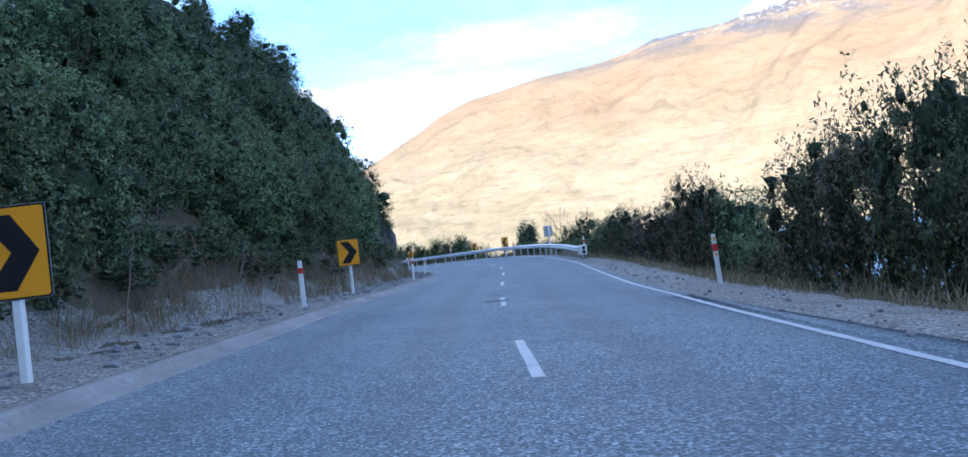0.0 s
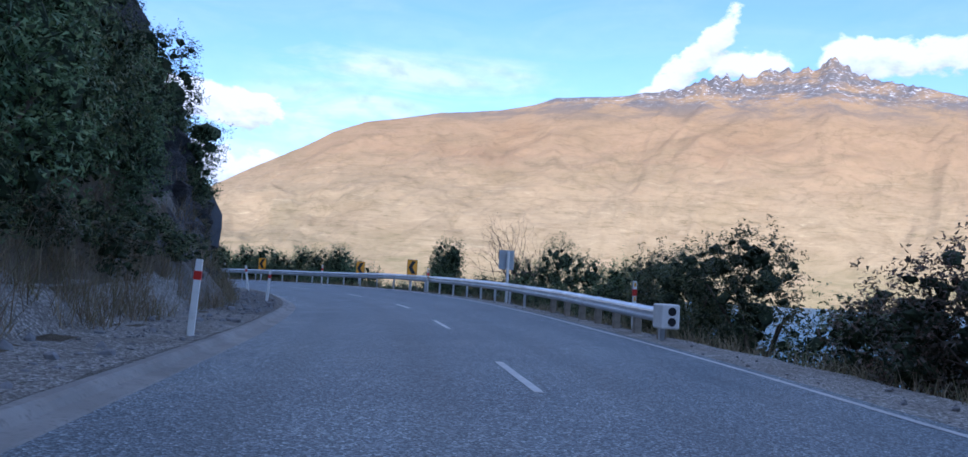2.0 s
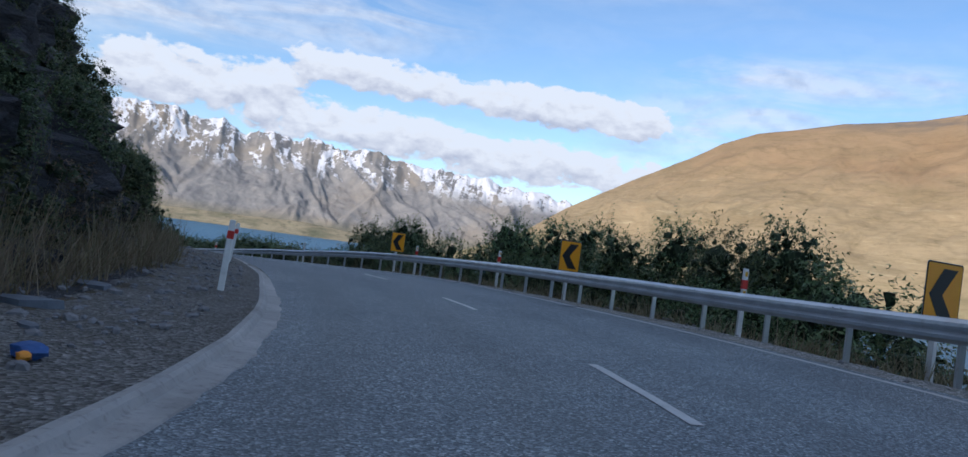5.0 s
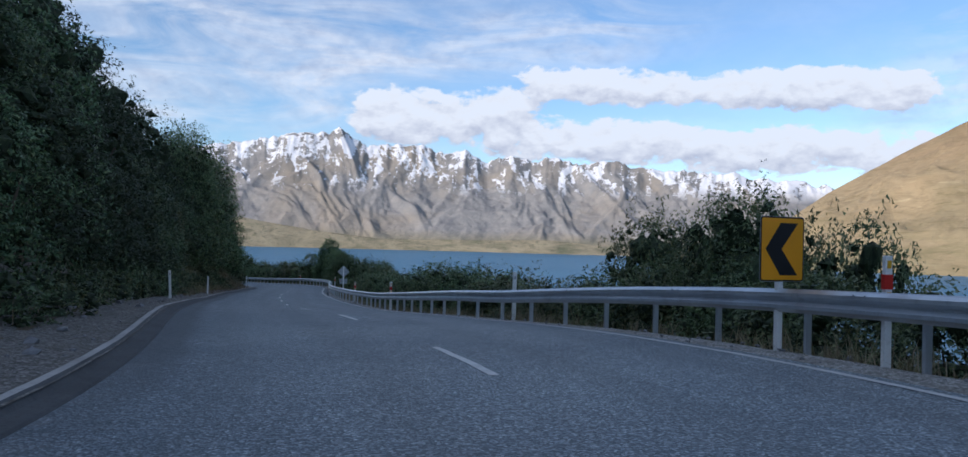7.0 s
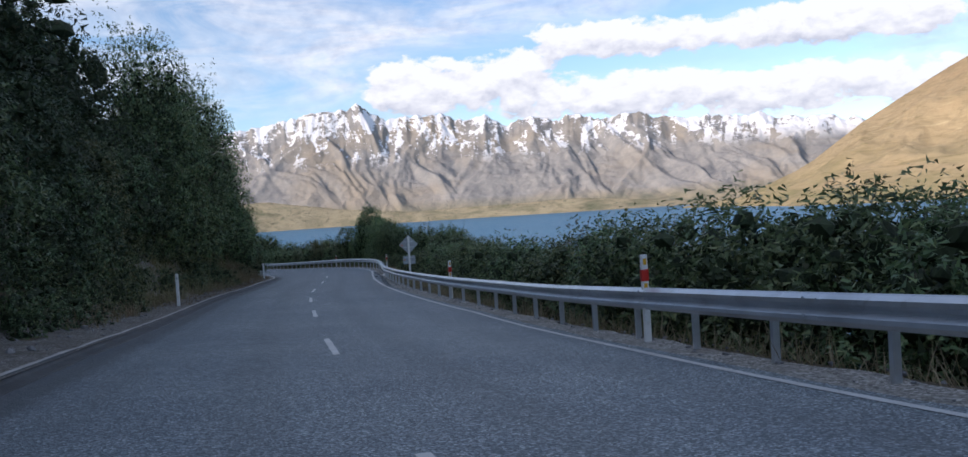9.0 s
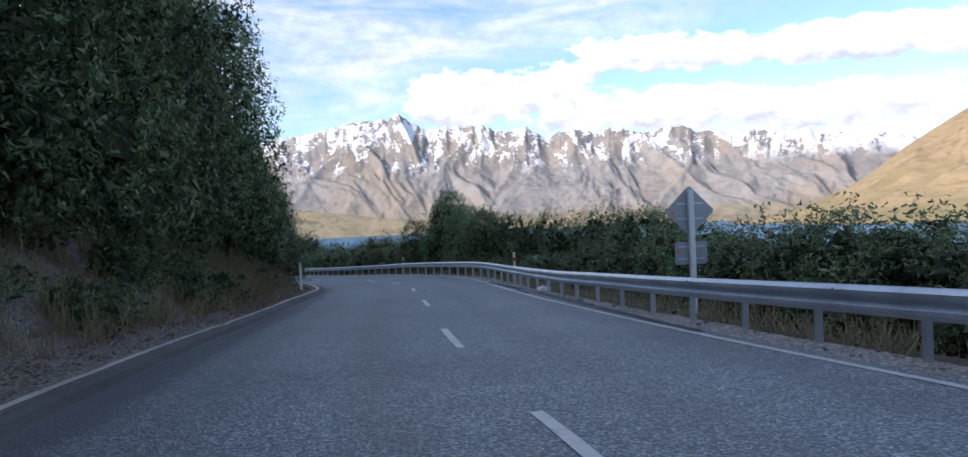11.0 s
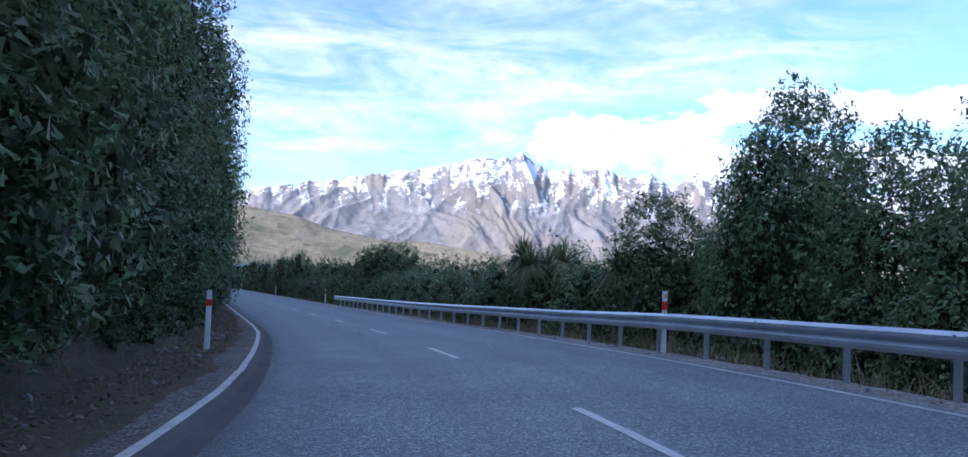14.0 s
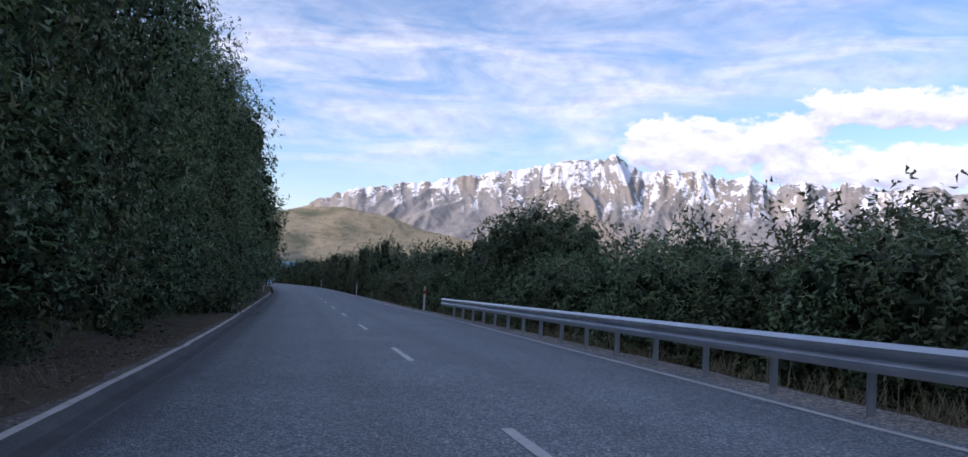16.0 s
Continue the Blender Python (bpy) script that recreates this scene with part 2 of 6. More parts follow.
def rock():
    m, nt, b, co = surface("slate rock", 0.75, 0.35)
    ob = co.outputs["Object"]
    mp = nt.nodes.new("ShaderNodeMapping")
    mp.inputs["Rotation"].default_value = (0.5, 0.35, 0.2)
    mp.inputs["Scale"].default_value = (1.0, 1.0, 3.2)
    nt.links.new(ob, mp.inputs[0])
    v = mp.outputs[0]
    n1, n2, n3 = noise_node(nt, v, 0.35, 8.0, 0.65, 0.6), noise_node(nt, v, 2.2, 8.0, 0.7, 0.4), noise_node(nt, ob, 0.9, 5.0, 0.6)
    col = ramp(nt, n1, [(0.3, (0.024, 0.026, 0.031)), (0.5, (0.05, 0.052, 0.06)), (0.68, (0.105, 0.106, 0.114))])
    col = mixed(nt, math_node(nt, "MULTIPLY_ADD", n2, 4.0, -1.9, clamp=True), col, (0.075, 0.07, 0.066))
    col = mixed(nt, math_node(nt, "MULTIPLY_ADD", n3, 6.0, -3.4, clamp=True), col, (0.10, 0.085, 0.05))
    slabs = []
    for size in (0.9, 2.7):
        vor = nt.nodes.new("ShaderNodeTexVoronoi")
        vor.inputs["Scale"].default_value = size
        nt.links.new(v, vor.inputs["Vector"])
        one = nt.nodes.new("ShaderNodeSeparateColor")
        nt.links.new(vor.outputs["Color"], one.inputs[0])
        slabs.append((one.outputs[0], vor.outputs["Distance"]))
    col = mixed(nt, 1.0, col, ramp(nt, math_node(nt, "MULTIPLY_ADD", slabs[0][0], 0.6, math_node(nt, "MULTIPLY", slabs[1][0], 0.4)), [(0.2, (0.6, 0.6, 0.62)), (0.55, (1.0, 1.0, 1.02)), (0.85, (2.0, 2.0, 2.1))]), "MULTIPLY")
    nt.links.new(col, b.inputs["Base Color"])
    lift = math_node(nt, "ADD", math_node(nt, "MULTIPLY", slabs[0][0], 1.4), math_node(nt, "MULTIPLY", slabs[1][0], 0.6))
    bump(nt, b, math_node(nt, "ADD", lift, math_node(nt, "ADD", n2, math_node(nt, "MULTIPLY", n1, 1.5))), 1.0, 0.3)
    return m


def concrete(name, tone):
    m, nt, b, co = surface(name, 0.85, 0.25)
    ob = co.outputs["Object"]
    n1, n2 = noise_node(nt, ob, 0.8, 6.0, 0.65, 0.4), noise_node(nt, ob, 14.0, 6.0, 0.7)
    col = ramp(nt, n1, [(0.3, tuple(0.55 * c for c in tone)), (0.7, tone)])
    col = mixed(nt, math_node(nt, "MULTIPLY_ADD", n2, 4.0, -2.1, clamp=True), col, tuple(0.4 * c for c in tone))
    nt.links.new(col, b.inputs["Base Color"])
    bump(nt, b, n2, 0.4, 0.012)
    return m


def leafy(name, dark, light, tip, tip_share=0.25, rough=0.5):
    """Leaves that differ from one to the next."""
    m, nt, b, co = surface(name, rough, 0.4)
    g = nt.nodes.new("ShaderNodeNewGeometry")
    rnd = g.outputs["Random Per Island"]
    info = nt.nodes.new("ShaderNodeObjectInfo")
    n1 = noise_node(nt, co.outputs["Object"], 1.3, 3.0, 0.6)
    base = mixed(nt, rnd, dark, light)
    base = mixed(nt, math_node(nt, "MULTIPLY_ADD", n1, 2.5, -0.9, clamp=True), base, mixed(nt, 0.5, dark, base))
    sel = math_node(nt, "GREATER_THAN", math_node(nt, "FRACT", math_node(nt, "MULTIPLY", rnd, 37.0)), 1.0 - tip_share)
    base = mixed(nt, math_node(nt, "MULTIPLY", sel, 0.7), base, tip)
    hsv = nt.nodes.new("ShaderNodeHueSaturation")
    nt.links.new(math_node(nt, "MULTIPLY_ADD", info.outputs["Random"], 0.05, 0.475), hsv.inputs["Hue"])
    nt.links.new(math_node(nt, "MULTIPLY_ADD", info.outputs["Random"], 0.5, 0.75), hsv.inputs["Value"])
    nt.links.new(base, hsv.inputs["Color"])
    nt.links.new(hsv.outputs[0], b.inputs["Base Color"])
    through_ = nt.nodes.new("ShaderNodeBsdfTranslucent")
    nt.links.new(hsv.outputs[0], through_.inputs["Color"])
    both = nt.nodes.new("ShaderNodeMixShader")
    both.inputs[0].default_value = 0.28
    nt.links.new(b.outputs[0], both.inputs[1])
    nt.links.new(through_.outputs[0], both.inputs[2])
    nt.links.new(both.outputs[0], nt.nodes["Material Output"].inputs[0])
    return m


def shaded_inner_leaves(name, dark, light, dead):
    """The leaves and twigs deep in a crown, as a rough speckled mass with their shade in its colour."""
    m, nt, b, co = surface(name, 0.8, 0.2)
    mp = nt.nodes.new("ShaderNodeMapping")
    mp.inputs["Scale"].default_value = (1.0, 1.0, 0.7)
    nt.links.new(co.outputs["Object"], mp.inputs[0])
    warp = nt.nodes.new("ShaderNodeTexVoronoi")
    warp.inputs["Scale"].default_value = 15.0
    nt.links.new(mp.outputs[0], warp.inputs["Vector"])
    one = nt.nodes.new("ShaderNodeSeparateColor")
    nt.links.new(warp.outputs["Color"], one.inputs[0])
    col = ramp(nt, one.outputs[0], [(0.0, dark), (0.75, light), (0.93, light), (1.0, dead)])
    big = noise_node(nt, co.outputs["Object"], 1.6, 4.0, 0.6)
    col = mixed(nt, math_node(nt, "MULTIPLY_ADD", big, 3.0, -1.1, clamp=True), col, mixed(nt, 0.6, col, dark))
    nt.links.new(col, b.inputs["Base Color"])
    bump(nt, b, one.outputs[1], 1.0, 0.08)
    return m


def mountain_material(name, snow):
    m, nt, b, co = surface(name, 0.95, 0.1)
    g = nt.nodes.new("ShaderNodeNewGeometry")
    ob = co.outputs["Object"]
    sp = nt.nodes.new("ShaderNodeSeparateXYZ")
    nt.links.new(ob, sp.inputs[0])
    z = sp.outputs[2]
    n0, n1, n2 = noise_node(nt, ob, 0.0022, 8.0, 0.6, 0.5), noise_node(nt, ob, 0.012, 9.0, 0.68, 0.4), noise_node(nt, ob, 0.05, 8.0, 0.7)
    nz = nt.nodes.new("ShaderNodeSeparateXYZ")
    nt.links.new(g.outputs["Normal"], nz.inputs[0])
    if not snow:
        mp = nt.nodes.new("ShaderNodeMapping")
        mp.inputs["Rotation"].default_value = (0.0, 0.32, 0.0)
        mp.inputs["Scale"].default_value = (0.55, 0.7, 1.35)
        nt.links.new(ob, mp.inputs[0])
        n1, n2 = noise_node(nt, mp.outputs[0], 0.010, 9.0, 0.66, 0.6), noise_node(nt, mp.outputs[0], 0.085, 8.0, 0.72, 0.3)
    if snow:
        col = ramp(nt, n1, [(0.32, (0.185, 0.187, 0.197)), (0.5, (0.265, 0.262, 0.257)), (0.68, (0.34, 0.327, 0.308))])
        col = mixed(nt, math_node(nt, "MULTIPLY_ADD", n0, 4.0, -1.9, clamp=True), col, (0.31, 0.27, 0.215))
        lowland = math_node(nt, "MULTIPLY_ADD", z, -0.02, 1.1, clamp=True)
        col = mixed(nt, math_node(nt, "MULTIPLY", lowland, 0.8), col, ramp(nt, n1, [(0.35, (0.17, 0.17, 0.11)), (0.6, (0.30, 0.26, 0.175))]))
        # snow lies in streaks down the gullies
        bear = math_node(nt, "MULTIPLY", math_node(nt, "ARCTAN2", math_node(nt, "SUBTRACT", sp.outputs[0], -60.0), math_node(nt, "SUBTRACT", sp.outputs[1], 110.0)), 57.3)
        run = nt.nodes.new("ShaderNodeCombineXYZ")
        nt.links.new(bear, run.inputs[0])
        nt.links.new(math_node(nt, "MULTIPLY", z, 0.006), run.inputs[1])
        streak = noise_node(nt, run.outputs[0], 1.1, 7.0, 0.68, 0.5)
        height = math_node(nt, "DIVIDE", math_node(nt, "SUBTRACT", z, 330.0), 300.0)
        patch = math_node(nt, "ADD", math_node(nt, "MULTIPLY", math_node(nt, "SUBTRACT", n1, 0.5), 1.6), math_node(nt, "MULTIPLY", math_node(nt, "SUBTRACT", streak, 0.5), 7.0))
        lie = math_node(nt, "MULTIPLY", math_node(nt, "SUBTRACT", nz.outputs[2], 0.72), 3.2)
        amount = math_node(nt, "ADD", math_node(nt, "ADD", height, patch), lie)
        amount = math_node(nt, "ADD", amount, math_node(nt, "MULTIPLY", math_node(nt, "SUBTRACT", n2, 0.5), 3.0))
        # a high snowfield on the far end of the range
        amount = math_node(nt, "ADD", amount, math_node(nt, "MULTIPLY", math_node(nt, "MULTIPLY_ADD", bear, 0.10, 1.7, clamp=True), 1.1))
        s = math_node(nt, "MULTIPLY_ADD", amount, 4.5, -2.0, clamp=True)
        s = math_node(nt, "MULTIPLY", s, math_node(nt, "MULTIPLY_ADD", z, 0.012, -2.6, clamp=True))
        col = mixed(nt, s, col, (0.77, 0.79, 0.83))
    else:
        # smooth brown tussock above, paler terraced grass with dark gullies below
        upper = ramp(nt, n0, [(0.3, (0.335, 0.225, 0.125)), (0.5, (0.40, 0.28, 0.16)), (0.7, (0.345, 0.245, 0.14))])
        lower = ramp(nt, n0, [(0.3, (0.375, 0.29, 0.165)), (0.5, (0.44, 0.34, 0.20)), (0.7, (0.36, 0.29, 0.165))])
        how_low = math_node(nt, "ADD", math_node(nt, "MULTIPLY_ADD", z, -0.0042, 1.75), math_node(nt, "MULTIPLY_ADD", n1, 1.6, -0.8), clamp=True)
        col = mixed(nt, how_low, upper, lower)
        col = mixed(nt, math_node(nt, "MULTIPLY", math_node(nt, "MULTIPLY_ADD", n1, 4.0, -1.9, clamp=True), 0.6), col, (0.25, 0.185, 0.10))
        col = mixed(nt, math_node(nt, "MULTIPLY", math_node(nt, "MULTIPLY_ADD", n2, 5.0, -2.6, clamp=True), 0.45), col, (0.22, 0.17, 0.095))
        shelf = nt.nodes.new("ShaderNodeMapping")
        shelf.inputs["Rotation"].default_value = (0.0, 0.14, 0.0)
        shelf.inputs["Scale"].default_value = (0.3, 0.3, 2.6)
        nt.links.new(ob, shelf.inputs[0])
        ledge = noise_node(nt, shelf.outputs[0], 0.03, 9.0, 0.7, 1.2)
        col = mixed(nt, math_node(nt, "MULTIPLY", math_node(nt, "MULTIPLY", math_node(nt, "MULTIPLY_ADD", ledge, 9.0, -4.9, clamp=True), how_low), 0.7), col, (0.20, 0.165, 0.085))
        col = mixed(nt, math_node(nt, "MULTIPLY", math_node(nt, "MULTIPLY", math_node(nt, "MULTIPLY_ADD", ledge, -9.0, 3.9, clamp=True), how_low), 0.6), col, (0.60, 0.49, 0.30))
        # thin watercourses: the zero lines of a broad noise
        for scale, wide, deep in ((0.0075, 40.0, 0.28), (0.016, 28.0, 0.16)):
            run = math_node(nt, "ABSOLUTE", math_node(nt, "SUBTRACT", noise_node(nt, mp.outputs[0], scale, 5.0, 0.55, 0.8), 0.5))
            col = mixed(nt, math_node(nt, "MULTIPLY", math_node(nt, "SUBTRACT", 1.0, math_node(nt, "MULTIPLY", run, wide), clamp=True), deep), col, (0.17, 0.135, 0.075))
        low = math_node(nt, "MULTIPLY_ADD", z, -0.008, 0.9, clamp=True)
        col = mixed(nt, math_node(nt, "MULTIPLY", low, math_node(nt, "MULTIPLY_ADD", n1, 3.0, -1.1, clamp=True)), col, (0.26, 0.24, 0.12))
        crag = math_node(nt, "MULTIPLY", math_node(nt, "MULTIPLY_ADD", z, 0.008, -4.3, clamp=True), math_node(nt, "MULTIPLY_ADD", n1, 6.0, -2.4, clamp=True))
        col = mixed(nt, crag, col, (0.17, 0.16, 0.155))
        s = math_node(nt, "MULTIPLY_ADD", z, 0.01, -6.2, clamp=True)
        s = math_node(nt, "MULTIPLY", s, math_node(nt, "MULTIPLY_ADD", n2, 9.0, -4.9, clamp=True))
        col = mixed(nt, s, col, (0.84, 0.86, 0.9))
    nt.links.new(col, b.inputs["Base Color"])
    bump(nt, b, math_node(nt, "ADD", math_node(nt, "MULTIPLY", n1, 0.15 if snow else 0.35), math_node(nt, "MULTIPLY", n2, 0.5)), 1.0, 12.0 if snow else 7.0)
    return m


def flats():
    """Paddocks, bare ground and low scrub on the far shore."""
    m, nt, b, co = surface("far shore flats", 0.95, 0.1)
    mp = nt.nodes.new("ShaderNodeMapping")
    mp.inputs["Scale"].default_value = (1.0, 1.0, 2.5)
    nt.links.new(co.outputs["Object"], mp.inputs[0])
    n1, n2 = noise_node(nt, mp.outputs[0], 0.006, 7.0, 0.65, 0.6), noise_node(nt, mp.outputs[0], 0.03, 7.0, 0.7, 0.5)
    col = ramp(nt, n1, [(0.3, (0.15, 0.165, 0.10)), (0.46, (0.30, 0.265, 0.175)), (0.56, (0.40, 0.345, 0.23)), (0.7, (0.22, 0.215, 0.125))])
    col = mixed(nt, math_node(nt, "MULTIPLY_ADD", n2, 6.0, -3.2, clamp=True), col, (0.14, 0.14, 0.095))
    nt.links.new(col, b.inputs["Base Color"])
    bump(nt, b, math_node(nt, "ADD", n1, n2), 1.0, 8.0)
    return m


def water():
    m, nt, b, co = surface("lake water", 0.38, 0.22)
    ob = co.outputs["Object"]
    b.inputs["Base Color"].default_value = (0.012, 0.075, 0.135, 1)
    mp = nt.nodes.new("ShaderNodeMapping")
    mp.inputs["Scale"].default_value = (0.35, 1.0, 1.0)
    mp.inputs["Rotation"].default_value = (0, 0, 0.5)
    nt.links.new(ob, mp.inputs[0])
    n = noise_node(nt, mp.outputs[0], 0.25, 8.0, 0.7, 0.3)
    broad = noise_node(nt, mp.outputs[0], 0.012, 5.0, 0.6, 0.4)
    nt.links.new(ramp(nt, broad, [(0.3, (0.022, 0.125, 0.235)), (0.7, (0.042, 0.175, 0.29))]), b.inputs["Base Color"])
    bump(nt, b, n, 1.0, 1.2)
    return m


M_ASPHALT, M_GRAVEL, M_SHOULDER, M_EARTH, M_ROCK = asphalt(), gravel("gravel verge", 0.74, 1), gravel("gravel shoulder", 1.25), earth(), rock()
M_KERB = concrete("kerb concrete", (0.37, 0.36, 0.34))
M_KERB_TOP = concrete("pale kerb edge", (0.52, 0.51, 0.49))
M_KERB_PAINT = plain("whitened kerb top", (0.52, 0.52, 0.50), 0.7, 0.2, 2.5, grime=(0.2, 0.2, 0.19))
M_KERB_TAR = concrete("tarred kerb face", (0.10, 0.105, 0.11))
M_LINE = plain("road paint", (0.52, 0.53, 0.53), 0.6, 0.14, 3.0, grime=(0.20, 0.21, 0.22))
M_STEEL = plain("galvanised steel", (0.60, 0.63, 0.66), 0.36, 0.16, 1.5, metal=0.7, spec=0.5, grime=(0.40, 0.41, 0.42))
M_WHITE = plain("white post paint", (0.78, 0.78, 0.75), 0.55, 0.06, 5.0, grime=(0.45, 0.43, 0.38))
M_RED = plain("red reflector", (0.55, 0.035, 0.025), 0.35, 0.1)
M_AMBER = plain("amber reflector", (0.75, 0.42, 0.03), 0.35, 0.1)
M_YELLOW = plain("sign yellow", (0.86, 0.36, 0.008), 0.45, 0.05, 2.0)
M_BLACK = plain("sign black", (0.012, 0.012, 0.014), 0.5, 0.2, 3.0)
M_BACK = plain("sign back aluminium", (0.36, 0.38, 0.40), 0.5, 0.08, 3.0, metal=0.4, grime=(0.27, 0.27, 0.27))
M_WOOD = plain("weathered timber", (0.33, 0.29, 0.23), 0.85, 0.25, 8.0, grime=(0.16, 0.14, 0.11))
M_BARK = plain("bark", (0.12, 0.095, 0.07), 0.9, 0.3, 9.0, grime=(0.05, 0.04, 0.03))
M_TWIG = plain("bare twig", (0.20, 0.15, 0.11), 0.9, 0.2, 5.0)
L_DARK = leafy("dark leaves", (0.070, 0.110, 0.056), (0.150, 0.215, 0.096), (0.22, 0.26, 0.115), 0.14)
# leaf colour darkened to stand for the deeper shade on the left bank
L_SHADED = leafy("shade-darkened leaves", (0.026, 0.044, 0.025), (0.062, 0.092, 0.045), (0.10, 0.125, 0.058), 0.12)
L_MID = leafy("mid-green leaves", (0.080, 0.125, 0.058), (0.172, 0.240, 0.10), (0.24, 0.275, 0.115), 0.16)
L_LIGHTER = leafy("lighter green leaves", (0.10, 0.15, 0.072), (0.215, 0.285, 0.12), (0.28, 0.32, 0.14), 0.16)
L_OLIVE = leafy("olive leaves", (0.078, 0.102, 0.048), (0.165, 0.195, 0.086), (0.245, 0.23, 0.105), 0.18)
L_RUST = leafy("rusty leaves", (0.09, 0.082, 0.054), (0.18, 0.158, 0.098), (0.27, 0.18, 0.108), 0.2)
L_DRY = leafy("dry grass", (0.19, 0.155, 0.095), (0.40, 0.33, 0.21), (0.24, 0.23, 0.115), 0.35, 0.8)
L_STRAW = leafy("olive long grass", (0.12, 0.125, 0.06), (0.27, 0.25, 0.125), (0.36, 0.31, 0.18), 0.35, 0.8)
# kept darker than the outer leaves to paint the shade inside the crowns
L_INNER_SHADE = shaded_inner_leaves("shaded inner leaves", (0.022, 0.032, 0.019), (0.06, 0.082, 0.04), (0.08, 0.076, 0.046))
L_SPEAR = leafy("sword leaves", (0.11, 0.14, 0.065), (0.24, 0.27, 0.13), (0.34, 0.31, 0.16), 0.25)


# ---- the road's line ----
# every 14 m from s = -40, then wider steps: x, y, z of the centre line
LINE = [(-2.2, -38.7, 1.05), (-1.3, -24.73, 0.74), (-0.3, -10.76, 0.44), (0.7, 3.2, 0.13), (2.0, 17.14, -0.12), (3.7, 31.04, -0.28), (5.4, 44.93, -0.36),
        (6.12, 58.9, -0.42), (4.04, 72.71, -0.46), (-1.3, 85.67, -0.59), (-8.8, 97.4, -0.85), (-18.8, 107.24, -1.42), (-29.1, 116.74, -2.37), (-39.0, 126.58, -3.22),
        (-48.7, 136.71, -3.84), (-57.8, 147.37, -4.42), (-67.1, 157.78, -4.99), (-77.6, 167.01, -5.59), (-89.1, 175.08, -6.23), (-101.0, 182.35, -6.87), (-113.2, 189.27, -7.43),
        (-140.2, 204.0, -8.5), (-165.9, 217.8, -9.4), (-228.0, 248.0, -11.4), (-302.0, 276.0, -13.9), (-399.0, 296.0, -16.5), (-489.0, 302.0, -19.0)]


def spline(points, step):
    p = np.array(points, float)
    p = np.vstack([2 * p[0] - p[1], p, 2 * p[-1] - p[-2]])
    out = []
    for k in range(1, len(p) - 2):
        a, b, c, d = p[k - 1 : k + 3]
        ta = np.linalg.norm(b - a) ** 0.5
        tb = ta + np.linalg.norm(c - b) ** 0.5
        tc = tb + np.linalg.norm(d - c) ** 0.5
        for t in np.linspace(ta, tb, 24, endpoint=False):
            a1 = (ta - t) / ta * a + t / ta * b
            a2 = (tb - t) / (tb - ta) * b + (t - ta) / (tb - ta) * c
            a3 = (tc - t) / (tc - tb) * c + (t - tb) / (tc - tb) * d
            b1 = (tb - t) / tb * a1 + t / tb * a2
            b2 = (tc - t) / (tc - ta) * a2 + (t - ta) / (tc - ta) * a3
            out.append((tb - t) / (tb - ta) * b1 + (t - ta) / (tb - ta) * b2)
    out = np.array(out + [p[-2]])
    run = np.r_[0, np.cumsum(np.linalg.norm(np.diff(out[:, :2], axis=0), axis=1))]
    s = np.arange(0, run[-1], step)
    return s - 40, np.stack([np.interp(s, run, out[:, k]) for k in range(3)], 1)


RS, RC = spline(LINE, 1.0)
_t = np.gradient(RC[:, :2], axis=0)
_t /= np.linalg.norm(_t, axis=1)[:, None]
RN = np.stack([_t[:, 1], -_t[:, 0]], 1)
# banking of the road: where, and rise per metre to the right
BANK_S = [-40, 20, 38, 50, 60, 85, 95, 108, 115, 135, 150, 165, 180, 190, 206, 235, 300]
BANK_K = [-0.04, -0.04, 0.0, 0.03, 0.047, 0.045, 0.03, 0.0, -0.03, -0.04, -0.02, 0.0, 0.0, 0.02, 0.027, 0.027, 0.0]
# the kerb's front, a little tighter in the sharpest bend
KERB_S = [-40, 20, 40, 56, 62, 67, 73, 76, 80, 84, 90, 120, 140, 172, 180, 190, 200, 215, 231, 260]
KERB_L = [0.05, 0.05, 0.05, 0.02, 0.12, 0.25, 0.30, 0.28, 0.2, 0.05, 0.0, 0.0, 0.0, 0.05, 0.25, 0.25, 0.45, 0.45, 0.2, 0.1]
# the edge line's distance from the centre
EDGE_S = [-40, 4, 15, 37, 55, 68, 73, 79, 86, 95, 104, 110, 116, 124, 131, 140, 157, 167, 175, 179, 186, 192, 207, 213, 220, 228, 250, 300]
EDGE_L = [2.8, 2.85, 3.35, 3.75, 3.62, 4.05, 3.95, 3.65, 3.35, 3.4, 3.7, 3.7, 3.5, 3.6, 3.75, 3.9, 3.35, 3.0, 3.1, 3.25, 3.6, 3.75, 3.66, 3.65, 3.6, 3.5, 4.0, 4.0]
# the guard rail: how far behind the edge line, and the height of its top
RAIL_S = [42, 57, 72, 85, 104, 112, 118, 124, 129, 168, 208, 222, 229, 257]
RAIL_OFF = [0.66, 0.78, 0.85, 0.8, 0.85, 0.65, 0.42, 0.55, 0.64, 0.64, 0.66, 0.5, 0.36, 0.4]
RAIL_H_S = [42, 51, 57, 66, 73, 78, 83, 105, 108, 114, 127, 155, 168, 175, 187, 206, 212, 257]
RAIL_H = [0.68, 0.78, 0.83, 0.88, 0.91, 0.84, 0.80, 0.86, 0.83, 0.77, 0.79, 0.74, 0.685, 0.73, 0.80, 0.82, 0.77, 0.78]
TOE_S = [-40, 0, 20, 50, 66, 80, 90, 108, 130, 165, 178, 186, 200, 300]
